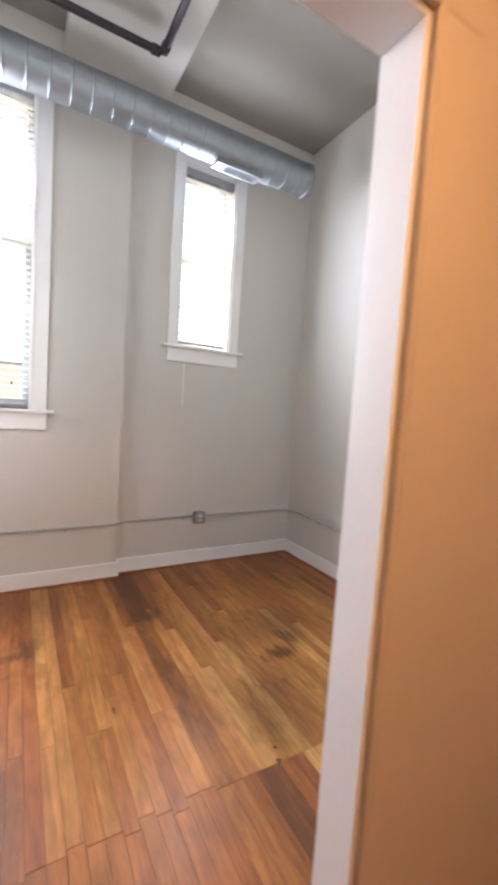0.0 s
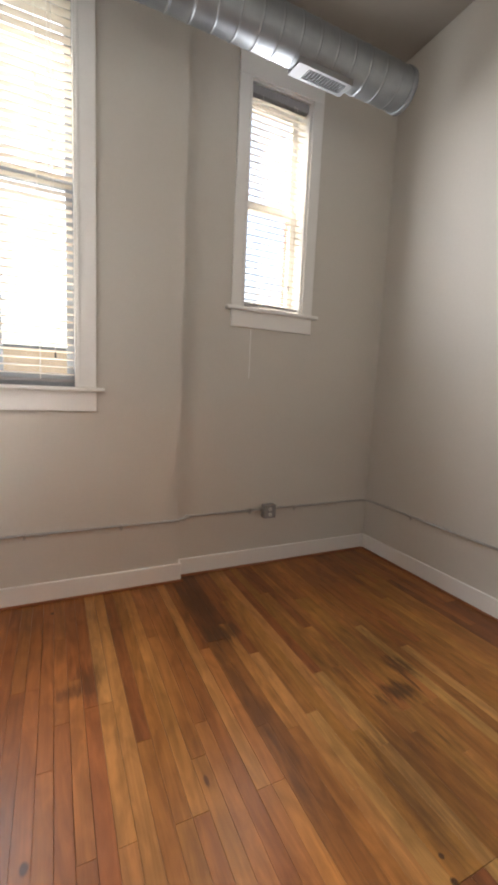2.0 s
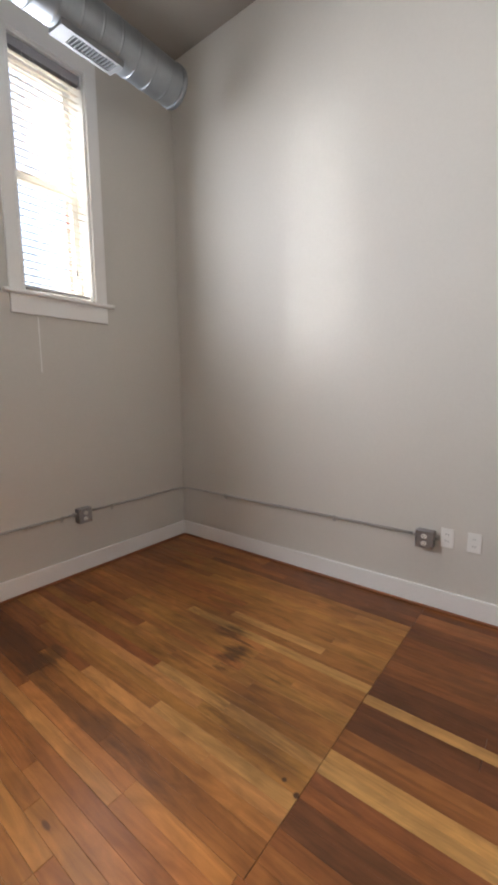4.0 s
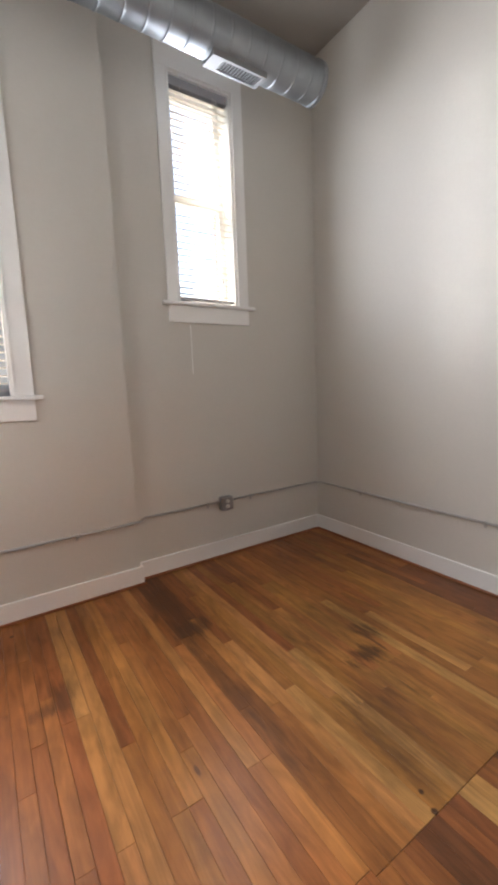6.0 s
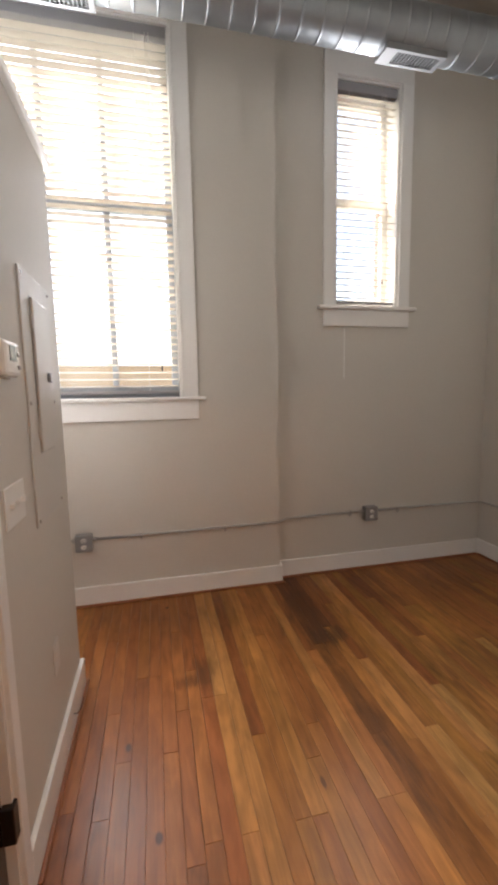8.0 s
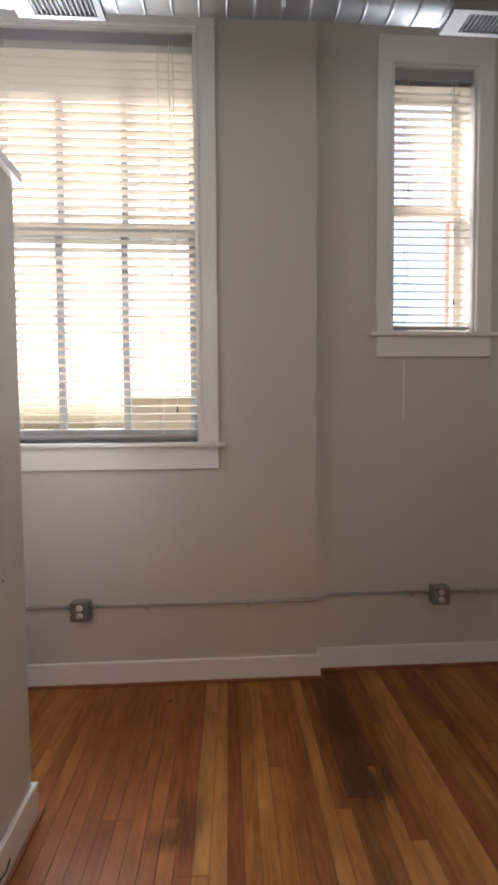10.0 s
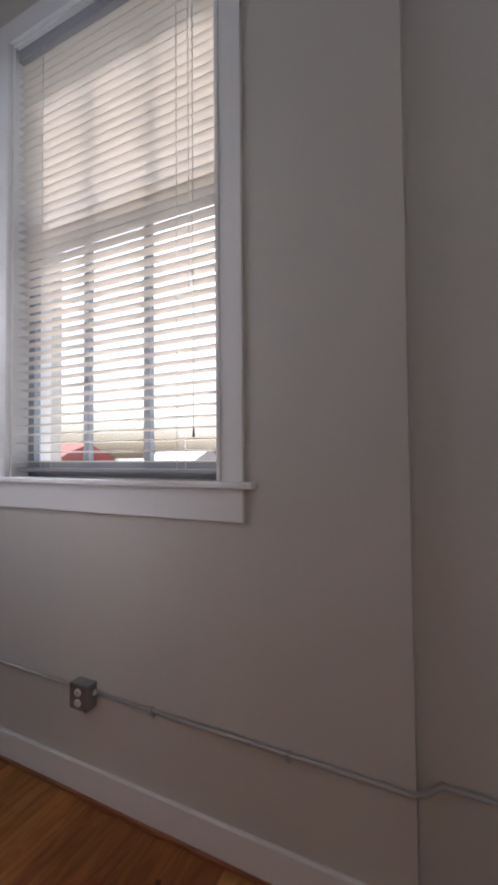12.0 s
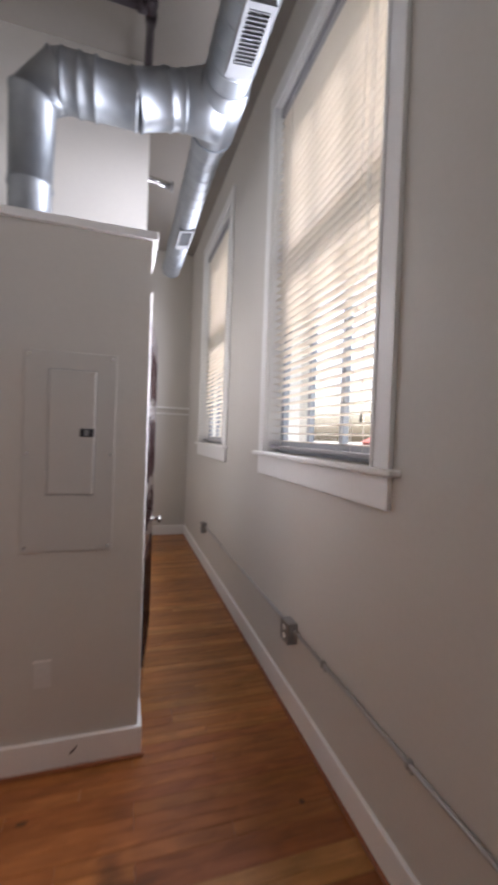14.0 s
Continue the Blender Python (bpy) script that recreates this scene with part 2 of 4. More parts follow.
    rg = nt.nodes.new("ShaderNodeMapRange")
    rg.inputs["To Min"].default_value, rg.inputs["To Max"].default_value = 0.24, 0.46
    L(big.outputs["Fac"], rg.inputs["Value"])
    L(rg.outputs["Result"], b.inputs["Roughness"])
    bp = nt.nodes.new("ShaderNodeBump")
    bp.inputs["Strength"].default_value, bp.inputs["Distance"].default_value = 0.18, 0.002
    L(grain.outputs["Fac"], bp.inputs["Height"])
    L(bp.outputs["Normal"], b.inputs["Normal"])
    return m


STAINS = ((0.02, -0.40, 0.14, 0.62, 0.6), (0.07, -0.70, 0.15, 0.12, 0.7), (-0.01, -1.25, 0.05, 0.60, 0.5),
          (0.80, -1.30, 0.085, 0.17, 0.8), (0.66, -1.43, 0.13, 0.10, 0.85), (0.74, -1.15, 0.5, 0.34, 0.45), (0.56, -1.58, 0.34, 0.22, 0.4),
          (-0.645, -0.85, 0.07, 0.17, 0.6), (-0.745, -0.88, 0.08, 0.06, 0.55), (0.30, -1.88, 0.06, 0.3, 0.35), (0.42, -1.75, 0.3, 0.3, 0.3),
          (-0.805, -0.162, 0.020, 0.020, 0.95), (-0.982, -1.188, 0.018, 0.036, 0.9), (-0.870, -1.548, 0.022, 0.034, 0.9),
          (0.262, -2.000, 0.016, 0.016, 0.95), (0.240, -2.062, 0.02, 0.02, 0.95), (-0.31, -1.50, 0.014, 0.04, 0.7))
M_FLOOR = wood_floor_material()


# ---- mesh helpers ----
def add_box(bm, x0, x1, y0, y1, z0, z1, bevel=0.0):
    r = bmesh.ops.create_cube(bm, size=1.0)
    vs = r["verts"]
    for v in vs:
        v.co = Vector(((x0 + x1) / 2 + v.co.x * (x1 - x0), (y0 + y1) / 2 + v.co.y * (y1 - y0), (z0 + z1) / 2 + v.co.z * (z1 - z0)))
    if bevel:
        es = list({e for v in vs for e in v.link_edges})
        bmesh.ops.bevel(bm, geom=es, offset=bevel, segments=2, affect="EDGES", profile=0.5)


def tube(bm, pts, r, seg=20, caps=True):
    """A round tube along pts; r: one radius or one for each point."""
    pts = [Vector(p) for p in pts]
    rs = r if isinstance(r, (list, tuple)) else [r] * len(pts)
    rings = []
    up = Vector((0, 0, 1))
    for i, p in enumerate(pts):
        d = (pts[min(i + 1, len(pts) - 1)] - pts[max(i - 1, 0)]).normalized()
        a = d.cross(up)
        if a.length < 0.05:
            a = d.cross(Vector((1, 0, 0)))
        a.normalize()
        b = d.cross(a).normalized()
        if rings:
            # keep the ring from twisting
            pa = last_a - d * last_a.dot(d)
            if pa.length > 0.01:
                a = pa.normalized()
                b = d.cross(a).normalized()
        last_a = a
        rings.append([bm.verts.new(p + (a * math.cos(2 * math.pi * k / seg) + b * math.sin(2 * math.pi * k / seg)) * rs[i]) for k in range(seg)])
    for r0, r1 in zip(rings, rings[1:]):
        for k in range(seg):
            f = bm.faces.new((r0[k], r0[(k + 1) % seg], r1[(k + 1) % seg], r1[k]))
            f.smooth = True
    if caps:
        bm.faces.new(rings[0][::-1])
        bm.faces.new(rings[-1])
    bmesh.ops.recalc_face_normals(bm, faces=bm.faces[:])


def mesh_of(bm, name, material):
    me = bpy.data.meshes.new(name)
    bm.to_mesh(me)
    bm.free()
    me.materials.append(material)
    return me


def part(name, bm, material, parent=None, label=""):
    ob = new(name, mesh_of(bm, name, material))
    if parent:
        ob.parent = parent
        ob.matrix_parent_inverse = parent.matrix_basis.inverted()
    if label:
        ob["label"] = label
    return ob


def box_part(name, dims, material, parent=None, label="", bevel=0.0):
    bm = bmesh.new()
    add_box(bm, *dims, bevel=bevel)
    return part(name, bm, material, parent, label)


def boxes_part(name, many, material, parent=None, label="", bevel=0.0):
    bm = bmesh.new()
    for d in many:
        add_box(bm, *d, bevel=bevel)
    return part(name, bm, material, parent, label)


def thing(name, at, label, category, group="", kind=""):
    ob = new(name)
    ob.empty_display_size = 0.05
    ob.matrix_basis = pose(*at)
    return tagged(ob, label, category, group, kind)


def wall_x(name, x0, x1, y0, y1, z1, openings, material, label, z0=0.0):
    """A wall along x with openings (x0, x1, z0, z1)."""
    bm = bmesh.new()
    cur = x0
    for a, b, lo, hi in sorted(openings):
        add_box(bm, cur, a, y0, y1, z0, z1)
        if lo > z0:
            add_box(bm, a, b, y0, y1, z0, lo)
        if hi < z1:
            add_box(bm, a, b, y0, y1, hi, z1)
        cur = b
    add_box(bm, cur, x1, y0, y1, z0, z1)
    return tagged(part(name, bm, material), label, "wall", kind="structure")


def wall_y(name, x0, x1, y0, y1, z1, openings, material, label, z0=0.0):
    bm = bmesh.new()
    cur = y0
    for a, b, lo, hi in sorted(openings):
        add_box(bm, x0, x1, cur, a, z0, z1)
        if lo > z0:
            add_box(bm, x0, x1, a, b, z0, lo)
        if hi < z1:
            add_box(bm, x0, x1, a, b, hi, z1)
        cur = b
    add_box(bm, x0, x1, cur, y1, z0, z1)
    return tagged(part(name, bm, material), label, "wall", kind="structure")


# ---- plan ----
XE, XW = 1.735, -5.18          # east wall, far west wall
YR = 0.07                     # recessed stretch of the window wall
YS = -2.68                    # south wall, room side
ZC = 3.95                      # ceiling
XP, YP, ZP = -1.218, -0.78, 2.305   # partition face, its north end, its top
BIG = (-1.83, -0.648, 1.339, 3.515)
FAR = (-4.14, -2.965, 1.339, 3.515)
SML = (0.447, 0.934, 1.952, 3.44)
TH = 0.30

wall_x("wall_north_1", XW - 0.15, 0.0, 0.0, TH, ZC, [BIG, FAR], M_WALL, "warm grey painted plaster wall with tall windows")
wall_x("wall_north_2", 0.0, XE + 0.15, YR, TH, ZC, [SML], M_WALL, "warm grey painted wall, slightly set back")
wall_y("wall_east", XE, XE + 0.15, -4.8, YR, ZC, [], M_WALL, "warm grey painted wall with soft daylight")
wall_y("wall_west", XW - 0.15, XW, YS, 0.0, ZC, [], M_WALL, "cream painted far wall")
DOOR = (-1.0, -0.09, 0.0, 2.165)
TS = 0.098
wall_x("wall_south", XW - 0.15, XE, YS - TS, YS, ZC, [DOOR], M_WALL, "painted wall with the entry doorway")
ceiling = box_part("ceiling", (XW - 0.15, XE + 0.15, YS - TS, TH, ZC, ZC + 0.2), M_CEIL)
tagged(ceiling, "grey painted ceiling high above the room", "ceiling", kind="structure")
tagged(box_part("soffit", (-0.49, 0.26, YS, 0.0, 3.81, ZC), M_SOFFIT), "pale dropped ceiling band", "soffit", kind="structure")
# hall outside the doorway
wall_x("wall_hall_south", -2.2, XE, -4.9, -4.8, 2.5, [], M_HALL, "cream hall wall in warm lamplight")
wall_y("wall_hall_west", -2.2, -2.1, -4.8, YS - TS, 2.5, [], M_HALL, "cream hall wall in warm lamplight")
tagged(box_part("hall_lining", (DOOR[1], XE, YS - TS - 0.006, YS - TS - 0.002, 0, 2.4), M_HALL), "cream hall wall in warm lamplight", "wall", kind="structure")
tagged(box_part("ceiling_hall", (-2.2, XE, -4.9, YS - TS, 2.5, 2.6), M_HALL), "cream hall ceiling", "ceiling", kind="structure")

# partition block (closet core)
wall_y("wall_partition", XP - 0.11, XP, YS, YP, ZP - 0.035, [(-2.50, -1.66, 0, 2.03)], M_WALL, "grey painted low partition wall")
wall_x("wall_partition_north", -3.0, XP - 0.11, YP - 0.11, YP, ZP - 0.035, [(-2.30, -1.52, 0, 2.03)], M_WALL, "grey painted side of the closet block")
wall_y("wall_partition_west", -3.11, -3.0, YS, YP, ZP - 0.035, [], M_WALL, "painted back of the closet block")
tagged(box_part("partition_cap", (-3.13, XP + 0.022, YS, YP + 0.022, ZP - 0.035, ZP), M_TRIM, bevel=0.004), "white painted cap board on the partition", "trim", kind="structure")
wall_y("wall_upper", -2.42, -2.30, YS, YP + 0.015, ZC, [], M_WALL, "cream wall above the closet block", z0=ZP)


# ---- trim ----
BH, BT = 0.13, 0.018


def baseboard(x0, x1, y0, y1, name="baseboard"):
    ob = box_part(name, (x0, x1, y0, y1, 0.0, BH), M_TRIM, bevel=0.004)
    return tagged(ob, "white painted wooden baseboard", "baseboard", kind="structure")


def shoe(x0, x1, y0, y1):
    ob = box_part("shoe_mould", (x0, x1, y0, y1, 0.0, 0.016), M_STAIN_TRIM, bevel=0.004)
    return tagged(ob, "dark stained strip along the baseboard", "trim", kind="structure")


baseboard(XW + BT, 0.0 + BT, -BT, 0.0)
baseboard(BT, XE - BT, YR - BT, YR)
baseboard(0.0, BT, 0.0, YR - BT)
baseboard(XE - BT, XE, YS, YR)
baseboard(XP, XP + BT, -1.612, YP + BT)
baseboard(XP - 0.19, XP, YP, YP + BT)
baseboard(XW, XW + BT, YS, 0.0)
baseboard(DOOR[1] + 0.095, XE - BT, YS, YS + BT)
shoe(XW + 0.03, 0.03, -0.032, -BT)
shoe(0.032, XE - 0.03, YR - 0.032, YR - BT)
shoe(XE - 0.032, XE - BT, YS + 0.02, YR - 0.032)
shoe(XP + BT, XP + 0.032, -1.6, YP + 0.03)

# entry doorway frame
DT = DOOR[3]
door_frame = thing("entry_door_frame", (DOOR[1], YS, 0), "white painted frame of the open entry doorway", "door frame", kind="structure")
box_part("jamb", (DOOR[1] - 0.012, DOOR[1], YS - TS - 0.005, YS + 0.004, 0, DT), M_TRIM, door_frame)
box_part("jamb", (DOOR[0], DOOR[0] + 0.012, YS - TS - 0.005, YS + 0.004, 0, DT), M_TRIM, door_frame)
box_part("head_jamb", (DOOR[0] + 0.012, DOOR[1] - 0.012, YS - TS - 0.005, YS + 0.004, DT - 0.012, DT), M_TRIM, door_frame)
HY = YS - TS
for side in (-1, 1):
    e = DOOR[1] if side > 0 else DOOR[0]
    a, b = sorted((e, e + side * 0.09))
    box_part("casing", (a, b, YS, YS + 0.016, 0, DT), M_TRIM, door_frame, bevel=0.003)
    a, b = sorted((e, e + side * 0.125))
    box_part("casing", (a, b, HY - 0.024, HY - 0.0065, 0, DT), M_HALL, door_frame, "cream casing on the hall side", bevel=0.004)
    a, b = sorted((e + side * 0.012, e + side * 0.020))
    box_part("casing_bead", (a, b, HY - 0.0265, HY - 0.0235, 0, DT), M_HALL, door_frame, bevel=0.001)
box_part("head_casing", (DOOR[0] - 0.09, DOOR[1] + 0.09, YS, YS + 0.016, DT, DT + 0.09), M_TRIM, door_frame, bevel=0.003)
box_part("head_casing", (DOOR[0] - 0.125, DOOR[1] + 0.125, HY - 0.024, HY - 0.0065, DT, DT + 0.125), M_HALL, door_frame, bevel=0.004)


# ---- windows ----
def casing_window(name, op, yw, label, panes, casing=0.105, head=0.115, meet=0.54, paint=M_SASH, apron=0.12, deep=0.0):
    """A tall double-hung window in op, the wall's face at y = yw."""
    x0, x1, z0, z1 = op
    w = thing(name, ((x0 + x1) / 2, yw, z0), label, "window", kind="structure")
    cy0, cy1 = yw - 0.02, yw
    for a, b in ((x0 - casing, x0), (x1, x1 + casing)):
        box_part("casing", (a, b, cy0, cy1, z0, z1), M_TRIM, w, bevel=0.003)
        s = b - 0.016 if a < x0 else a
        box_part("casing_edge", (s, s + 0.016, cy0 - 0.006, cy0, z0, z1), M_TRIM, w, bevel=0.002)
    box_part("head_casing", (x0 - casing, x1 + casing, cy0, cy1, z1, z1 + head), M_TRIM, w, bevel=0.003)
    box_part("window_sill", (x0 - casing - 0.045, x1 + casing + 0.045, yw - 0.05, yw, z0 - 0.024, z0), M_TRIM, w, bevel=0.006)
    box_part("sill_board", (x0, x1, yw, yw + 0.17, z0 - 0.024, z0 - 0.002), M_TRIM, w)
    box_part("apron", (x0 - casing, x1 + casing, cy0, cy1, z0 - 0.024 - apron, z0 - 0.024), M_TRIM, w, bevel=0.003)
    # jamb linings
    box_part("jamb", (x0, x0 + 0.012, yw, yw + 0.22, z0, z1), M_TRIM, w)
    box_part("jamb", (x1 - 0.012, x1, yw, yw + 0.22, z0, z1), M_TRIM, w)
    box_part("head_jamb", (x0 + 0.012, x1 - 0.012, yw, yw + 0.22, z1 - 0.012, z1), M_TRIM, w)
    zm = z0 + (z1 - z0) * meet
    st = 0.042
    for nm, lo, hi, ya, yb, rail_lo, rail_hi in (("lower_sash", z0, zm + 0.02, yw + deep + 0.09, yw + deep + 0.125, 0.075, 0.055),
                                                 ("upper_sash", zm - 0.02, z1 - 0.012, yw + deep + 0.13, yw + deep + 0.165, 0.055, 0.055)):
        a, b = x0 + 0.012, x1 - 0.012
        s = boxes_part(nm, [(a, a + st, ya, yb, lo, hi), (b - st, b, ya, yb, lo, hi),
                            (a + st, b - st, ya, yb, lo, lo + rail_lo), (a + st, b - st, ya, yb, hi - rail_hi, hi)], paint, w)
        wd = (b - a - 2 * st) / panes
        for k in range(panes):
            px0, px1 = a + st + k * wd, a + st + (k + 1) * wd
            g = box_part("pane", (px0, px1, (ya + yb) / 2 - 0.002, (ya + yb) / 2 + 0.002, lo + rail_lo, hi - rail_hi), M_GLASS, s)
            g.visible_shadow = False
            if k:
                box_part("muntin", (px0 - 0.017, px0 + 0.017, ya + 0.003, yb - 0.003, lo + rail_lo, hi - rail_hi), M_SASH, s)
    return w


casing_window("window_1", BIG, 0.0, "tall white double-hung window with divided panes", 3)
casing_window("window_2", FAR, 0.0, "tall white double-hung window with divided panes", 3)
casing_window("window_3", SML, YR, "small white double-hung window high on the wall", 1, casing=0.09, head=0.14, meet=0.51, paint=M_TRIM, apron=0.114, deep=0.045)


def blind(op, yb, label, cords, tilt=-3.0):
    x0, x1, z0, z1 = op[0] + 0.018, op[1] - 0.018, op[2], op[3] - 0.016
    th = thing("venetian_blind", ((x0 + x1) / 2, yb, z0), label, "blind", "window blinds")
    box_part("headrail", (x0, x1, yb - 0.03, yb + 0.03, z1 - 0.058, z1), M_HEAD, th, "grey headrail", bevel=0.004)
    box_part("bottom_rail", (x0, x1, yb - 0.026, yb + 0.026, z0 + 0.025, z0 + 0.042), M_HEAD, th, "grey bottom rail", bevel=0.004)
    bm = bmesh.new()
    w = (x1 - x0) / 2
    prof = [(-0.025, 0.0), (-0.012, 0.003), (0.0, 0.004), (0.012, 0.003), (0.025, 0.0)]
    rows = []
    for dz in (0.0, -0.0025):
        rows.append([[bm.verts.new((s * w, y, z + dz)) for y, z in prof] for s in (-1, 1)])
    for (l, r), flip in ((rows[0], 0), (rows[1], 1)):
        for k in range(4):
            f = (l[k], r[k], r[k + 1], l[k + 1])
            bm.faces.new(f if not flip else f[::-1])
    for s in (0, 1):
        for k in range(4):
            bm.faces.new((rows[0][s][k], rows[0][s][k + 1], rows[1][s][k + 1], rows[1][s][k]))
    for k in (0, 4):
        bm.faces.new((rows[0][0][k], rows[1][0][k], rows[1][1][k], rows[0][1][k]))
    bmesh.ops.recalc_face_normals(bm, faces=bm.faces[:])
    me = mesh_of(bm, "slat", M_SLAT)
    z = z0 + 0.072
    rnd = random.Random(5)
    while z < z1 - 0.066:
        o = new("slat", me)
        o.parent = th
        o.matrix_basis = Matrix.Translation((0, 0, z - z0)) @ pose(0, 0, 0, tilt + rnd.uniform(-0.6, 0.6), rnd.uniform(-0.04, 0.04), 0)
        z += 0.0443
    for cx in cords:
        bm = bmesh.new()
        tube(bm, [(cx, yb - 0.029, z0 + 0.04), (cx, yb - 0.029, z1 - 0.05)], 0.0012, 6)
        tube(bm, [(cx, yb + 0.029, z0 + 0.04), (cx, yb + 0.029, z1 - 0.05)], 0.0012, 6)
        part("ladder_cord", bm, M_WHITE, th)
    cx = x1 - 0.12
    bm = bmesh.new()
    tube(bm, [(cx, yb - 0.036, z1 - 0.05), (cx, yb - 0.036, z0 + 0.75)], 0.0016, 6)
    tube(bm, [(cx + 0.02, yb - 0.036, z1 - 0.05), (cx + 0.02, yb - 0.036, z0 + 0.20)], 0.0016, 6)
    part("pull_cord", bm, M_WHITE, th)
    bm = bmesh.new()
    tube(bm, [(cx + 0.02, yb - 0.036, z0 + 0.20), (cx + 0.02, yb - 0.036, z0 + 0.165)], [0.003, 0.006], 10)
    part("tassel", bm, M_DARK, th, "small dark cord tassel")
    return th


M_HEAD = mat("headrail_grey", (0.36, 0.355, 0.365), 0.5, var=0.03)
blind(BIG, 0.045, "open white slatted blind hanging in the tall window", (BIG[0] + 0.2, BIG[1] - 0.2))
blind(FAR, 0.045, "open white slatted blind hanging in the far window", (FAR[0] + 0.2, FAR[1] - 0.2))
blind(SML, YR + 0.045, "open white slatted blind in the small window", (SML[0] + 0.1, SML[1] - 0.1), 21.0)

# ---- ducts ----
DY, DZ, DR = -0.395, 3.372, 0.125
duct = thing("ventilation_duct", (0, DY, DZ - DR), "exposed galvanised spiral duct hung under the ceiling", "duct")


def spiral_section(x0, x1, r=DR):
    bm = bmesh.new()
    pts, rs = [], []
    n = max(1, round((x1 - x0) / 0.118))
    for i in range(n + 1):
        x = x0 + (x1 - x0) * i / n
        for d, rr in ((-0.012, r), (-0.004, r), (-0.002, r + 0.003), (0.002, r + 0.003), (0.004, r), (0.012, r)):
            if x0 <= x + d <= x1:
                pts.append((x + d, DY, DZ))
                rs.append(rr)
    tube(bm, pts, rs, 32)
    return bm


part("duct_run", spiral_section(-1.56, 1.33), M_METAL, duct)
part("duct_run", spiral_section(-4.30, -2.12, 0.104), M_METAL, duct)
bm = bmesh.new()
tube(bm, [(1.305, DY, DZ), (1.34, DY, DZ)], DR + 0.006, 32)
part("end_cap", bm, M_METAL, duct)
bm = bmesh.new()
tube(bm, [(-1.99, DY, DZ), (-1.95, DY, DZ), (-1.945, DY, DZ), (-1.60, DY, DZ), (-1.595, DY, DZ), (-1.55, DY, DZ)], [DR + 0.006, DR + 0.006, DR + 0.013, DR + 0.013, DR + 0.006, DR + 0.006], 32)
part("tee_fitting", bm, M_METAL, duct)
bm = bmesh.new()
tube(bm, [(-1.97, DY, DZ), (-1.985, DY, DZ), (-2.09, DY, DZ), (-2.10, DY, DZ), (-2.14, DY, DZ)], [DR + 0.014, DR + 0.010, 0.112, 0.110, 0.110], 32)
part("reducer", bm, M_METAL, duct, "tapered duct reducer")
BR, BX, BZ0 = 0.140, -1.77, 3.275


def seamed(name, pts, r0, r1, seg=32):
    """A straight sheet-metal sleeve with a raised bead at both ends."""
    p, q = Vector(pts[0]), Vector(pts[-1])
    ln = (q - p).length
    f = [0, 0.006 / ln, 0.012 / ln, 0.018 / ln, 1 - 0.018 / ln, 1 - 0.012 / ln, 1 - 0.006 / ln, 1]
    add = [0.003, 0.008, 0.008, 0, 0, 0.006, 0.006, 0.002]
    bm = bmesh.new()
    tube(bm, [p.lerp(q, t) for t in f], [r0 + (r1 - r0) * t + d for t, d in zip(f, add)], seg)
    part(name, bm, M_METAL, duct)


bm = bmesh.new()
tube(bm, [(BX, DY, DZ), (BX, DY - 0.10, DZ - 0.01), (BX, DY - 0.22, DZ - 0.03)], [BR + 0.045, BR + 0.03, BR + 0.004], 32)
part("branch_saddle", bm, M_METAL, duct)
seamed("branch_collar", [(BX, DY - 0.21, DZ - 0.03), (BX, DY - 0.30, DZ - 0.045)], BR + 0.004, BR + 0.002)
# two gores that kink the branch slightly down
seamed("branch_gore", [(BX, DY - 0.295, DZ - 0.045), (BX, DY - 0.475, BZ0)], BR + 0.004, BR + 0.006)
seamed("branch_duct", [(BX, DY - 0.46, BZ0), (BX, DY - 0.68, BZ0)], BR, BR - 0.001)
seamed("branch_duct", [(BX, DY - 0.67, BZ0), (BX, DY - 0.76, BZ0)], BR + 0.003, BR)
seamed("branch_duct", [(BX, DY - 0.75, BZ0), (BX, DY - 0.85, BZ0)], BR + 0.002, BR + 0.001)


def mitred(name, p, q, np_, nq, rp, rq, seg=32):
    """A sleeve from p to q cut at both ends in the planes with normals np_ and nq."""
    p, q, np_, nq = (Vector(v) for v in (p, q, np_, nq))
    d = (q - p).normalized()
    a = d.cross(Vector((1, 0, 0))).normalized()
    b = d.cross(a).normalized()
    bm = bmesh.new()
    rows = []
    for t, extra in ((0, 0.004), (0.04, 0.004), (0.05, 0), (0.95, 0), (0.96, 0.004), (1, 0.004)):
        ring = []
        for k in range(seg):
            an = 2 * math.pi * k / seg
            r = rp + (rq - rp) * t + extra
            o = (a * math.cos(an) + b * math.sin(an)) * r
            lo = p + o - d * (o.dot(np_) / d.dot(np_))
            hi = q + o - d * (o.dot(nq) / d.dot(nq))
            ring.append(bm.verts.new(lo.lerp(hi, t)))
        rows.append(ring)
    for r0, r1 in zip(rows, rows[1:]):
        for k in range(seg):
            bm.faces.new((r0[k], r0[(k + 1) % seg], r1[(k + 1) % seg], r1[k])).smooth = True
    bmesh.ops.recalc_face_normals(bm, faces=bm.faces[:])
    part(name, bm, M_METAL, duct)


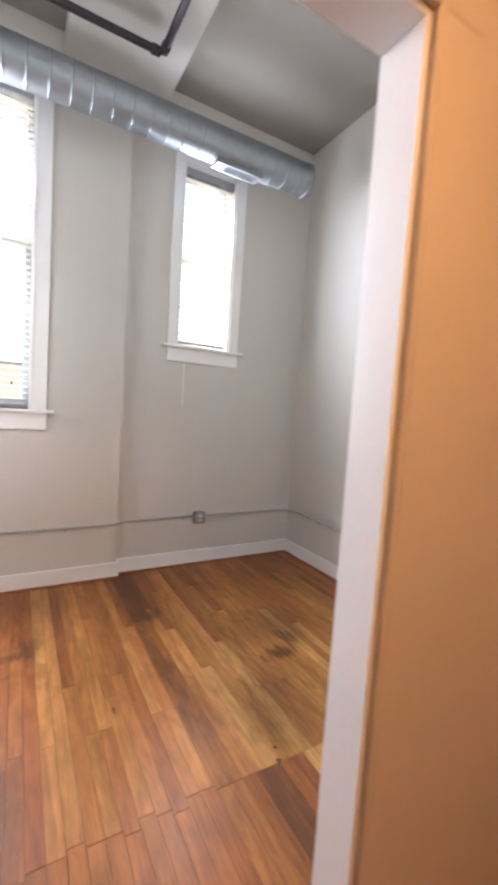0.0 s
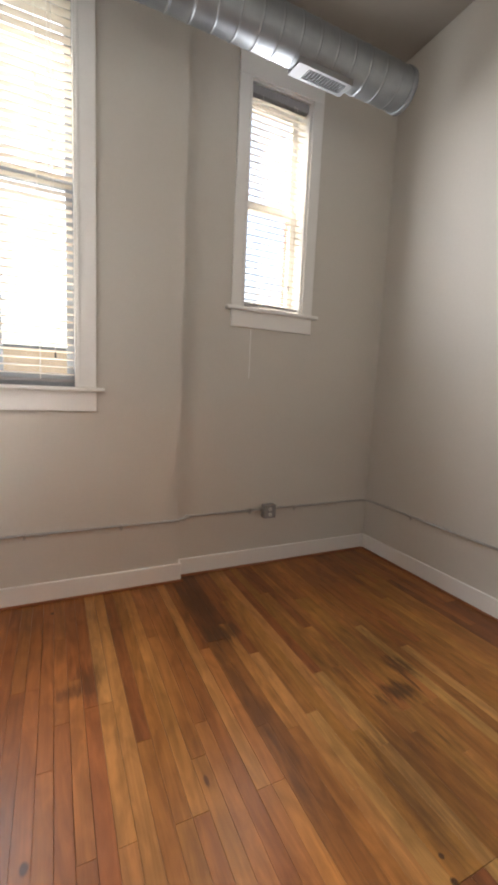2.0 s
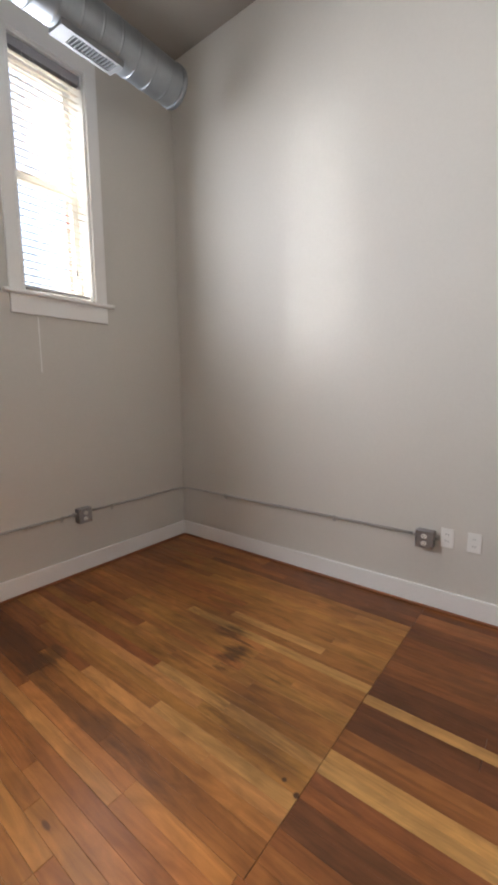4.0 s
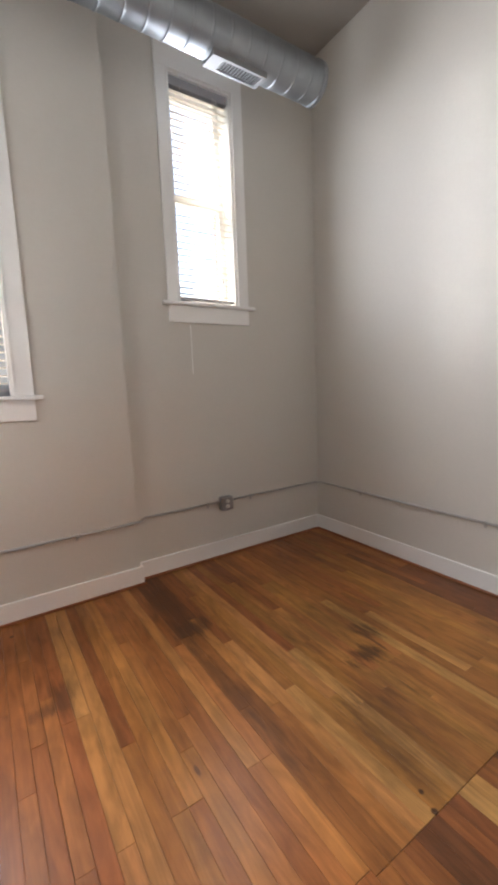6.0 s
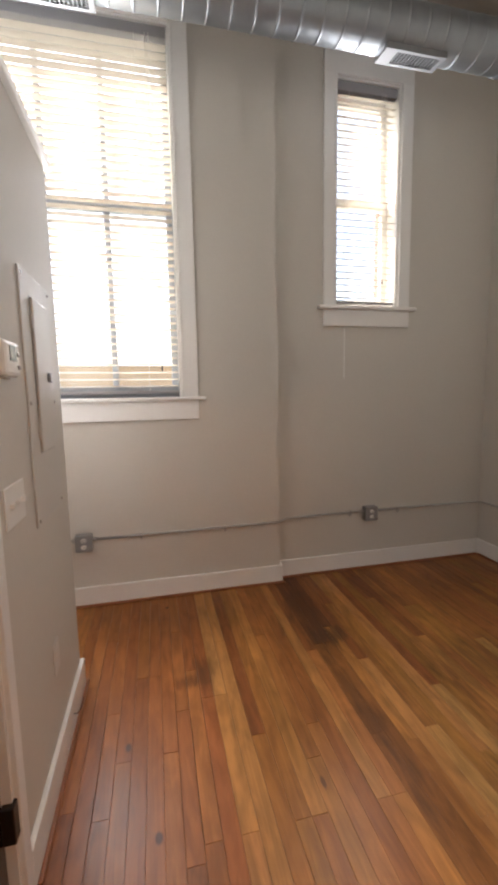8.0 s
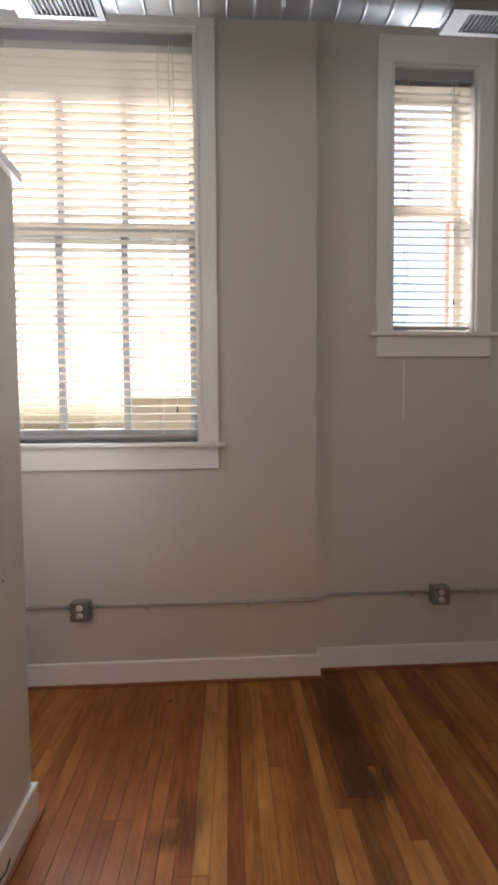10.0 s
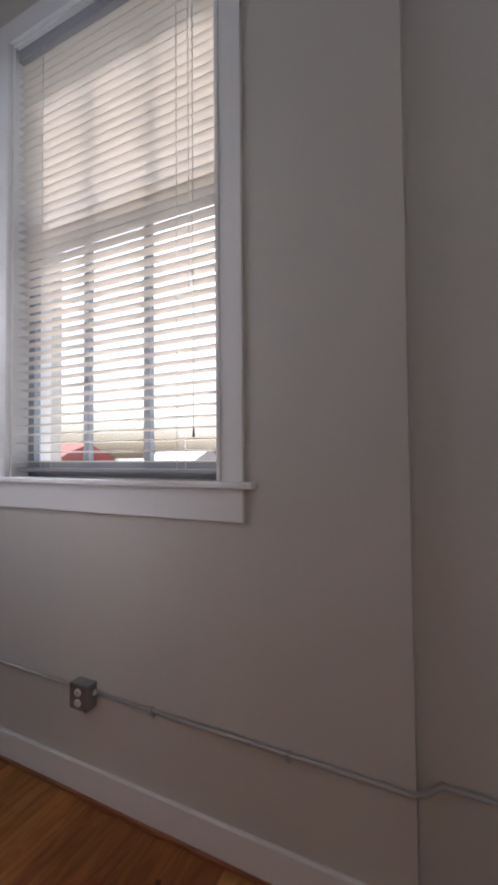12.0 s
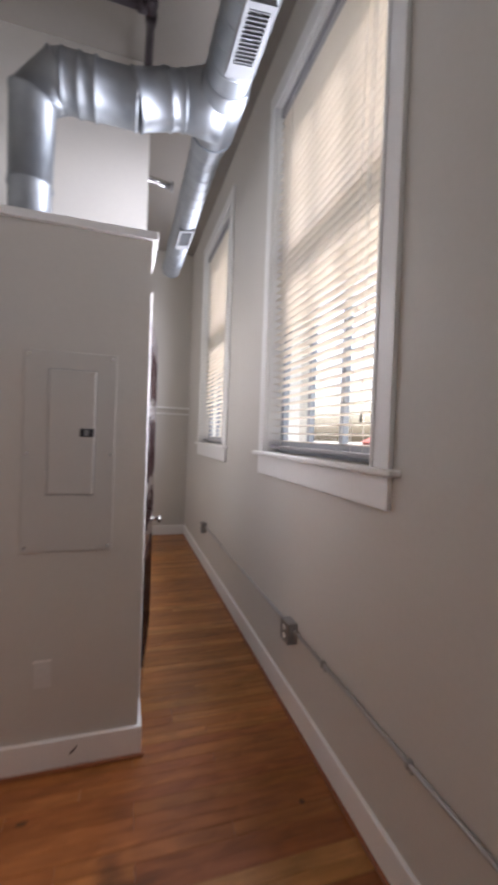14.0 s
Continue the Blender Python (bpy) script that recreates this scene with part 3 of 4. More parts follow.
# three-piece mitred elbow turning down to the closet top
E1, E2, E3, E4 = (BX, DY - 0.845, BZ0), (BX - 0.005, -1.262, BZ0), (BX - 0.02, -1.385, 3.155), (BX - 0.02, -1.385, 2.70)
MID = (0, -0.92, -0.38)
LOW = (0, -0.36, -0.93)
mitred("elbow_segment", E1, E2, (0, -1, 0), MID, BR, BR - 0.006)
mitred("elbow_segment", E2, E3, MID, LOW, BR - 0.006, 0.112)
mitred("elbow_segment", E3, E4, LOW, (0, 0, -1), 0.112, 0.106)
seamed("drop_duct", [(BX - 0.02, -1.385, 2.71), (BX - 0.02, -1.385, ZP + 0.13)], 0.104, 0.104)
seamed("drop_duct", [(BX - 0.02, -1.385, ZP + 0.14), (BX - 0.02, -1.385, ZP)], 0.110, 0.110)


def grille(xc, parent, r=DR):
    """A supply grille let into the underside of the duct."""
    n = Vector((0, 0.12, -0.99)).normalized()
    side = Vector((0, n.z, -n.y))
    c = Vector((xc, DY, DZ)) + n * (r - 0.002)
    basis = Matrix(((1, side.x, n.x, c.x), (0, side.y, n.y, c.y), (0, side.z, n.z, c.z), (0, 0, 0, 1)))

    def put(bmx):
        bmesh.ops.transform(bmx, matrix=basis, verts=bmx.verts[:])
        bmesh.ops.recalc_face_normals(bmx, faces=bmx.faces[:])
        return bmx
    bm = bmesh.new()
    for d in ((-0.19, 0.19, -0.068, -0.048, -0.03, 0.014), (-0.19, 0.19, 0.048, 0.068, -0.03, 0.014),
              (-0.19, -0.11, -0.048, 0.048, -0.03, 0.014), (0.16, 0.19, -0.048, 0.048, -0.03, 0.014)):
        add_box(bm, *d)
    g = part("grille", put(bm), M_GRILLE, parent, "steel air grille")
    bm = bmesh.new()
    add_box(bm, -0.11, 0.16, -0.048, 0.048, -0.02, 0.004)
    part("grille_back", put(bm), M_SLOT, g)
    for k in range(13):
        bm = bmesh.new()
        x = -0.10 + k * 0.25 / 12
        add_box(bm, x - 0.003, x + 0.003, -0.048, 0.048, 0.0035, 0.012)
        part("vane", put(bm), M_VANE, g)


for gx in (0.70, -1.21):
    grille(gx, duct)
grille(-3.28, duct, 0.104)

# ---- sprinkler pipes ----
pipe = thing("sprinkler_pipe", (0, -0.5, 3.7), "dark painted iron sprinkler pipe under the ceiling", "pipe")
PZ = 3.72


def bent(pts, r=0.06):
    out = [Vector(pts[0])]
    for a, b, c in zip(pts, pts[1:], pts[2:]):
        a, b, c = Vector(a), Vector(b), Vector(c)
        p, q = b + (a - b).normalized() * r, b + (c - b).normalized() * r
        out += [p.lerp(b, 0).lerp(q, 0)] + [(p * (1 - t) ** 2 + b * 2 * t * (1 - t) + q * t * t) for t in (0.25, 0.5, 0.75)] + [q]
    return out + [Vector(pts[-1])]


bm = bmesh.new()
tube(bm, bent([(0.075, YS, PZ), (0.06, -0.5, PZ), (-1.05, -0.5, PZ), (-1.05, -0.8, PZ), (-2.29, -0.8, PZ)]), 0.024, 14)
part("main_pipe", bm, M_PIPE, pipe)
bm = bmesh.new()
tube(bm, [(-1.69, -0.8, PZ), (-1.69, YS, PZ)], 0.021, 14)
part("branch_pipe", bm, M_PIPE, pipe)
for p, d in (((0.06, -0.5, PZ), (0, -1, 0)), ((0.06, -0.5, PZ), (-1, 0, 0)), ((-1.69, -0.8, PZ), (1, 0, 0)), ((-1.69, -0.8, PZ), (-1, 0, 0)), ((-1.69, -0.8, PZ), (0, -1, 0))):
    p, d = Vector(p), Vector(d)
    bm = bmesh.new()
    tube(bm, [p + d * 0.02, p + d * 0.075], 0.031, 14)
    part("fitting", bm, M_PIPE, pipe)

head = thing("sprinkler", (-2.75, -0.7, 3.5), "small metal sidewall sprinkler head beside the duct", "sprinkler")
bm = bmesh.new()
tube(bm, [(-2.42, -0.83, 3.44), (-2.7, -0.80, 3.44), (-2.75, -0.78, 3.45), (-2.78, -0.68, 3.46), (-2.8, -0.58, 3.45)], 0.026, 14)
part("pipe_stub", bm, M_CHROME, head)
bm = bmesh.new()
tube(bm, [(-2.8, -0.57, 3.45), (-2.8, -0.55, 3.45)], [0.034, 0.042], 14)
part("deflector", bm, M_BOX, head)

# ---- conduit and outlets ----
CZ = 0.447
conduit = thing("conduit", (0, 0, CZ), "thin steel electrical conduit clipped along the walls", "conduit")


def conduit_run(pts):
    bm = bmesh.new()
    tube(bm, pts, 0.0085, 10)
    part("conduit_pipe", bm, M_CONDUIT, conduit)


CY = -0.014
conduit_run([(-1.275, CY, CZ), (-0.05, CY, CZ), (-0.01, CY, CZ), (0.02, CY + 0.01, CZ + 0.002), (0.07, YR - 0.018, CZ + 0.004), (0.11, YR - 0.014, CZ), (0.69, YR - 0.014, CZ)])
conduit_run([(0.79, YR - 0.014, CZ), (1.60, YR - 0.014, CZ), (1.68, YR - 0.025, CZ), (1.715, YR - 0.06, CZ), (XE - 0.014, YR - 0.14, CZ), (XE - 0.014, -2.0, CZ)])
conduit_run([(-3.61, CY, CZ), (-1.35, CY, CZ)])


def clip(p, along):
    bm = bmesh.new()
    x, y, z = p
    if along == "x":
        add_box(bm, x - 0.008, x + 0.008, y - 0.012, y + 0.011, z - 0.012, z + 0.012, 0.003)
        add_box(bm, x - 0.008, x + 0.008, y + 0.006, y + 0.0125, z - 0.032, z - 0.010)
    else:
        add_box(bm, x - 0.012, x + 0.011, y - 0.008, y + 0.008, z - 0.012, z + 0.012, 0.003)
        add_box(bm, x + 0.006, x + 0.0125, y - 0.008, y + 0.008, z - 0.032, z - 0.010)
    part("clip", bm, M_CONDUIT, conduit)


for cx in (-0.39, -0.95, -2.2, -2.9):
    clip((cx, CY, CZ), "x")
for cx in (0.58, 0.98):
    clip((cx, YR - 0.014, CZ), "x")
for cy in (-0.45, -1.45):
    clip((XE - 0.014, cy, CZ), "y")


def outlet_box(m, label):
    """A surface steel box with a duplex outlet; local y points out of the wall (towards -y)."""
    th = new("outlet_box")
    tagged(th, label, "outlet", "surface outlet boxes")
    box_part("box_body", (-0.05, 0.05, -0.05, 0.0, -0.055, 0.05), M_BOX, th, bevel=0.006)
    bm = bmesh.new()
    add_box(bm, -0.051, 0.051, -0.056, -0.05, -0.056, 0.051, 0.004)
    part("cover", bm, M_BOX, th)
    for dz in (-0.024, 0.018):
        bm = bmesh.new()
        r = bmesh.ops.create_cone(bm, cap_ends=True, segments=20, radius1=0.0165, radius2=0.0165, depth=0.008)
        bmesh.ops.transform(bm, matrix=pose(0, -0.058, dz, 90, 0, 0) @ Matrix.Diagonal((1, 0.85, 1, 1)), verts=bm.verts[:])
        f = part("socket_face", bm, M_WHITE, th, "white outlet face")
        boxes_part("slots", [(-0.007, -0.005, -0.0625, -0.0615, dz - 0.003, dz + 0.007), (0.005, 0.007, -0.0625, -0.0615, dz - 0.003, dz + 0.006),
                             (-0.002, 0.002, -0.0625, -0.0615, dz - 0.010, dz - 0.006)], M_SLOT, f)
    for dx, dz in ((-0.041, 0.041), (0.041, -0.046)):
        bm = bmesh.new()
        tube(bm, [(dx, -0.056, dz), (dx, -0.0585, dz)], 0.004, 8)
        part("screw", bm, M_CHROME, th)
    for s in (-1, 1):
        bm = bmesh.new()
        tube(bm, [(s * 0.049, -0.014, 0.009), (s * 0.072, -0.014, 0.009)], 0.013, 10)
        part("connector", bm, M_CONDUIT, th)
    th.matrix_basis = m
    return th


o1 = outlet_box(pose(0, 0, 0), "grey steel surface outlet box with a white duplex outlet")
BZ = CZ - 0.009
o1.matrix_basis = pose(-1.297, 0, BZ)
copy_thing(o1, pose(0.731, YR, BZ))
copy_thing(o1, pose(-3.668, 0, BZ))
copy_thing(o1, pose(XE, -2.055, BZ, 0, 0, -90))


def wall_plate(m, gangs, label, kind, paint=None):
    paint = paint or M_WHITE
    th = new("wall_plate")
    tagged(th, label, "outlet" if kind != "switch" else "light switch")
    w = 0.07 + 0.046 * (gangs - 1)
    box_part("plate", (-w / 2, w / 2, -0.006, 0, -0.0575, 0.0575), paint, th, bevel=0.003)
    for k in range(gangs):
        x = (k - (gangs - 1) / 2) * 0.046
        if kind == "switch":
            bm = bmesh.new()
            add_box(bm, x - 0.005, x + 0.005, -0.018, -0.005, -0.004, 0.010, 0.0015)
            part("toggle", bm, M_WHITE, th)
            box_part("toggle_slot", (x - 0.0065, x + 0.0065, -0.0068, -0.006, -0.0125, 0.0125), M_WHITE, th)
        else:
            for dz in (-0.02, 0.02):
                f = box_part("socket_face", (x - 0.016, x + 0.016, -0.0085, -0.006, dz - 0.013, dz + 0.013), paint, th, bevel=0.001)
                if paint is M_WHITE:
                    boxes_part("slots", [(x - 0.007, x - 0.005, -0.0095, -0.0085, dz - 0.003, dz + 0.007), (x + 0.005, x + 0.007, -0.0095, -0.0085, dz - 0.003, dz + 0.006)], M_SLOT, f)
    th.matrix_basis = m
    return th


wall_plate(pose(XE, -2.17, 0.455, 0, 0, -90), 1, "white outlet plate beside the steel box", "outlet")
wall_plate(pose(XE, -2.31, 0.455, 0, 0, -90), 1, "white outlet plate on the grey wall", "outlet")
wall_plate(pose(XP, -1.172, 0.410, 0, 0, 90), 1, "painted-over outlet plate low on the partition", "outlet", M_PAINTPLATE)
wall_plate(pose(XP, -1.461, 1.058, 0, 0, 90), 3, "white triple light switch plate on the partition", "switch")

# thermostat
th = thing("thermostat", (XP, -1.467, 1.455), "white wall thermostat with a small screen", "thermostat")
box_part("back_plate", (XP, XP + 0.006, -1.532, -1.402, 1.403, 1.505), M_WHITE, th, bevel=0.002)
box_part("body", (XP + 0.006, XP + 0.032, -1.527, -1.407, 1.406, 1.502), M_WHITE, th, bevel=0.012)
box_part("screen", (XP + 0.0315, XP + 0.0335, -1.492, -1.442, 1.448, 1.488), M_SCREEN, th, "dark grey screen")
for z in (1.468, 1.433):
    box_part("button", (XP + 0.032, XP + 0.036, -1.435, -1.419, z - 0.006, z + 0.006), M_BOX, th, bevel=0.002)

# electrical panel
ep = thing("electrical_panel", (XP, -1.1, 0.93), "flush electrical panel painted like the wall, door closed", "electrical panel")
PY0, PY1, PZ0, PZ1 = -1.270, -0.912, 0.922, 1.757
box_part("cover", (XP, XP + 0.007, PY0, PY1, PZ0, PZ1), M_PAINTPANEL, ep, bevel=0.003)
DY0, DY1, DZ0, DZ1 = -1.174, -0.995, 1.162, 1.680
boxes_part("door_gap", [(XP + 0.0066, XP + 0.0074, DY0 - 0.0035, DY1 + 0.0035, DZ0 - 0.0035, DZ1 + 0.0035)], M_BOX, ep)
pd = box_part("panel_door", (XP + 0.0065, XP + 0.0165, DY0, DY1, DZ0, DZ1), M_PAINTPANEL, ep, bevel=0.005)
box_part("latch", (XP + 0.016, XP + 0.020, -1.052, -0.998, 1.405, 1.44), M_DARK, pd, "black sliding latch", bevel=0.003)
box_part("latch_tab", (XP + 0.020, XP + 0.024, -1.035, -1.018, 1.41, 1.435), M_BOX, pd)
for z in (1.235, 1.60):
    box_part("hinge", (XP + 0.007, XP + 0.015, DY0 - 0.012, DY0 - 0.003, z - 0.025, z + 0.025), M_PAINTPANEL, pd, bevel=0.002)
for y in (PY0 + 0.018, PY1 - 0.018):
    for z in (PZ0 + 0.02, 1.332, PZ1 - 0.02):
        bm = bmesh.new()
        tube(bm, [(XP + 0.006, y, z), (XP + 0.010, y, z)], 0.0065, 10)
        part("screw", bm, M_CHROME, ep)

# cable stub at the foot of the partition
cs = thing("cable_stub", (XP + BT, -1.06, 0.075), "short loose cable end poking from the baseboard", "cable")
bm = bmesh.new()
tube(bm, [(XP + BT - 0.004, -1.05, 0.075), (XP + BT + 0.014, -1.052, 0.076), (XP + BT + 0.03, -1.04, 0.095), (XP + BT + 0.036, -1.025, 0.12)], 0.0026, 8)
part("cable", bm, M_PIPE, cs)

# ---- dark door in the partition ----
dd = thing("door_1", (XP, -2.08, 0), "closed dark stained door in a white frame", "door", kind="structure")
leaf = box_part("leaf", (XP - 0.06, XP - 0.02, -2.48, -1.674, 0.008, 2.01), M_DOORDARK, dd, bevel=0.003)
for z0, z1 in ((0.25, 0.9), (1.05, 1.85)):
    for y0, y1 in ((-2.36, -2.13), (-2.03, -1.80)):
        box_part("panel", (XP - 0.022, XP - 0.014, y0, y1, z0, z1), M_DOORDARK, leaf, bevel=0.005)
box_part("jamb", (XP - 0.11, XP + 0.004, -1.672, -1.66, 0, 2.03), M_TRIM, dd)
box_part("jamb", (XP - 0.11, XP + 0.004, -2.50, -2.488, 0, 2.03), M_TRIM, dd)
box_part("head_jamb", (XP - 0.11, XP + 0.004, -2.488, -1.672, 2.018, 2.03), M_TRIM, dd)
for a, b in ((-1.66, -1.612), (-2.56, -2.50)):
    box_part("casing", (XP, XP + 0.018, a, b, 0, 2.08), M_TRIM, dd, bevel=0.003)
box_part("head_casing", (XP, XP + 0.018, -2.56, -1.612, 2.08, 2.14), M_TRIM, dd, bevel=0.003)
for z in (0.30, 1.06, 1.80):
    box_part("hinge", (XP - 0.02, XP + 0.012, -1.69, -1.655, z - 0.05, z + 0.05), M_HINGE, dd, "dark bronze hinge", bevel=0.003)
bm = bmesh.new()
tube(bm, [(XP - 0.02, -2.42, 0.95), (XP + 0.02, -2.42, 0.95), (XP + 0.03, -2.42, 0.95), (XP + 0.05, -2.42, 0.95)], [0.012, 0.012, 0.028, 0.02], 16)
part("door_handle", bm, M_CHROME, dd)

# ---- white door ajar on the closet's window side ----
wd = new("door_2")
tagged(wd, "dark glossy panelled closet door standing slightly ajar", "door", kind="structure")
leaf = box_part("leaf", (-0.76, 0, -0.018, 0.018, 0.01, 2.02), M_DOORDARK, wd, bevel=0.003)
for z0, z1 in ((0.15, 0.75), (0.90, 1.08), (1.16, 1.52), (1.60, 1.90)):
    for x0, x1 in ((-0.66, -0.42), (-0.34, -0.10)):
        boxes_part("panel", [(x0, x0 + 0.02, 0.018, 0.025, z0, z1), (x1 - 0.02, x1, 0.018, 0.025, z0, z1),
                             (x0 + 0.02, x1 - 0.02, 0.018, 0.025, z0, z0 + 0.02), (x0 + 0.02, x1 - 0.02, 0.018, 0.025, z1 - 0.02, z1)], M_DOORDARK, leaf)
bm = bmesh.new()
tube(bm, [(-0.70, 0.016, 0.84), (-0.70, 0.02, 0.84), (-0.70, 0.024, 0.84), (-0.70, 0.05, 0.84), (-0.70, 0.06, 0.84), (-0.70, 0.075, 0.84), (-0.70, 0.082, 0.84)], [0.03, 0.03, 0.012, 0.011, 0.026, 0.028, 0.016], 18)
part("door_handle", bm, M_CHROME, wd, "polished round knob")
wd.matrix_basis = pose(-1.535, YP + 0.004, 0, 0, 0, -7)
fr = thing("closet_door_frame", (-1.9, YP, 0), "white painted closet door casing", "door frame", kind="structure")
for a, b in ((-1.52, -1.44), (-2.38, -2.30)):
    box_part("casing", (a, b, YP, YP + 0.018, 0, 2.03), M_TRIM, fr, bevel=0.003)
box_part("head_casing", (-2.38, -1.44, YP, YP + 0.018, 2.03, 2.12), M_TRIM, fr, bevel=0.003)

# far wall rail
rail = thing("wall_rail", (XW, -0.6, 1.8), "white painted rail across the far wall", "trim", kind="structure")
box_part("board", (XW, XW + 0.02, YS, -0.001, 1.692, 1.712), M_TRIM, rail, bevel=0.003)
box_part("shelf", (XW, XW + 0.05, YS, -0.001, 1.772, 1.797), M_TRIM, rail, bevel=0.003)

# scuff under the small window
sc = box_part("scuff", (0.518, 0.526, YR - 0.0012, YR - 0.0003, 1.45, 1.80), M_TRIM)
tagged(sc, "thin white drip mark under the small window", "paint mark", kind="structure")

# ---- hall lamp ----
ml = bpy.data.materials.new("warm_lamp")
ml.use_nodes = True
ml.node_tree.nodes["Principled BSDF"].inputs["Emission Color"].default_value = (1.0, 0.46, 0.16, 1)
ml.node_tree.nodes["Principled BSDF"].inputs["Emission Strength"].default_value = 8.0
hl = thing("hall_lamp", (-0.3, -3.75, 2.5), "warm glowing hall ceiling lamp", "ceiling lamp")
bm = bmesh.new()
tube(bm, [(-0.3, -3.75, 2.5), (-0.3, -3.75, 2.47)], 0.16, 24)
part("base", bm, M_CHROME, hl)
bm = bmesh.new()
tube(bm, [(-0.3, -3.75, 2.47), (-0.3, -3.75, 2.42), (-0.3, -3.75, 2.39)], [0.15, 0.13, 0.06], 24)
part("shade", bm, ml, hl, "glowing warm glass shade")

# ---- outside ----
bm = bmesh.new()
for v in ((-900, 0.6, -5), (900, 0.6, -5), (900, 1800, -5), (-900, 1800, -5)):
    bm.verts.new(v)
bm.faces.new(bm.verts[:])
ground = part("ground", bm, M_GROUND)
tagged(ground, "dry pale ground outside the windows", "ground", kind="structure")


def facade_block(name, x0, x1, y0, y1, z1, wall, roof, label, cols, pitched=False):
    t = thing(name, ((x0 + x1) / 2, y0, -5), label, "building")
    box_part("wall", (x0, x1, y0, y1, -5, z1), wall, t)
    if pitched:
        bm = bmesh.new()
        ym, zr = (y0 + y1) / 2, z1 + (y1 - y0) * 0.22
        a = [bm.verts.new(p) for p in ((x0 - .4, y0 - .4, z1), (x1 + .4, y0 - .4, z1), (x1 + .4, y1 + .4, z1), (x0 - .4, y1 + .4, z1), (x0 - .4, ym, zr), (x1 + .4, ym, zr))]
        for f in ((0, 1, 5, 4), (2, 3, 4, 5), (0, 4, 3), (1, 2, 5), (3, 2, 1, 0)):
            bm.faces.new([a[i] for i in f])
        part("roof", bm, roof, t)
    else:
        box_part("roof", (x0 - 0.3, x1 + 0.3, y0 - 0.3, y1 + 0.3, z1, z1 + 0.35), roof, t)
    for i in range(cols):
        for z in (-3.8, -1.0):
            if z + 1.6 < z1:
                x = x0 + (x1 - x0) * (i + 0.5) / cols
                w = box_part("window", (x - 0.6, x + 0.6, y0 - 0.06, y0 + 0.02, z, z + 1.5), M_ROOF, t)
                box_part("sill", (x - 0.7, x + 0.7, y0 - 0.12, y0 - 0.05, z - 0.12, z), M_TRIM, w)
    return t


road = box_part("road", (-90, 90, 36, 57, -5.2, -4.96), M_ROOF)
tagged(road, "grey asphalt street outside", "road", kind="structure")
facade_block("tan_building", -16, 24, 60, 75, 5.6, M_TAN, M_ROOF, "long tan flat-roofed building across the street", 9)
facade_block("house", -66, -53, 42, 54, 1.0, M_BRICK, M_REDROOF, "brick house with a red pitched roof", 4, True)
facade_block("house", -43, -34, 50, 60, 0.3, M_TRIM, M_PALEROOF, "low white house with a pale pitched roof", 3, True)


def tree(x, y, z, h, seed):
    rnd = random.Random(seed)
    t = thing("tree", (x, y, z), "leafy green tree beyond the street", "tree")
    bm = bmesh.new()
    tube(bm, [(x, y, z), (x + 0.1, y, z + h * 0.4), (x, y, z + h * 0.75)], [0.25, 0.18, 0.05], 8)
    for k in range(5):
        a = rnd.uniform(0, 6.28)
        tube(bm, [(x, y, z + h * 0.35), (x + math.cos(a) * h * 0.25, y + math.sin(a) * h * 0.25, z + h * 0.7)], [0.1, 0.03], 6)
    part("trunk", bm, M_BARK, t)
    bm = bmesh.new()
    for _ in range(900):
        u = Vector((rnd.gauss(0, 1), rnd.gauss(0, 1), rnd.gauss(0, 1))).normalized() * rnd.uniform(0.5, 1) * h * 0.36
        c = Vector((x, y, z + h * 0.68)) + Vector((u.x, u.y, u.z * 0.8)) + Vector((math.sin(u.x * 2), 0, math.cos(u.y * 2))) * 0.25
        p = [c + Vector((rnd.uniform(-1, 1), rnd.uniform(-1, 1), rnd.uniform(-1, 1))) * 0.28 for _ in range(3)]
        bm.faces.new([bm.verts.new(q) for q in p])
    part("crown", bm, M_LEAF, t)


for k, (tx, ty, tz, hh) in enumerate(((-34, 64, -5, 6.6), (-31, 70, -5, 6.9), (12, 78, -5, 6.8), (-62, 62, -5, 7.0))):
    tree(tx, ty, tz, hh, k)


# brick reveals outside the windows
def brick_reveal(xc, s, z0, z1, y0=0.302):
    """A pier of bricks lining one side of a window outside; s is the side it stands on."""
    t = thing("brick_reveal", (xc, y0, z0), "red brick reveal outside the window", "brickwork", kind="structure")
    xa, xb = (xc, xc + 0.10) if s > 0 else (xc - 0.10, xc)
    box_part("mortar", (xa + 0.004 * (s > 0), xb - 0.004 * (s < 0), y0 + 0.004, y0 + 0.112, z0, z1), M_MORTAR, t)
    bm = bmesh.new()
    add_box(bm, -0.052, 0.052, -0.05, 0.05, -0.029, 0.029, 0.003)
    me = mesh_of(bm, "brick", M_BRICK)
    z, k = z0 + 0.034, 0
    while z < z1 - 0.03:
        o = new("brick", me)
        o.parent = t
        o.matrix_basis = Matrix.Translation(Vector(((xa + xb) / 2, y0 + (0.052 if k % 2 else 0.058), z)) - Vector((xc, y0, z0)))
        z += 0.068
        k += 1


brick_reveal(SML[1] + 0.008, 1, SML[2], SML[3])

# ---- floor ----
M_SUBFLOOR = mat("floor_joint", (0.19, 0.082, 0.038), 0.8)
floor = box_part("floor", (XW - 0.15, XE + 0.15, -4.9, TH, -0.25, -0.021), M_SUBFLOOR)
tagged(floor, "old worn honey-brown strip wood floor with dark stains", "floor", kind="structure")


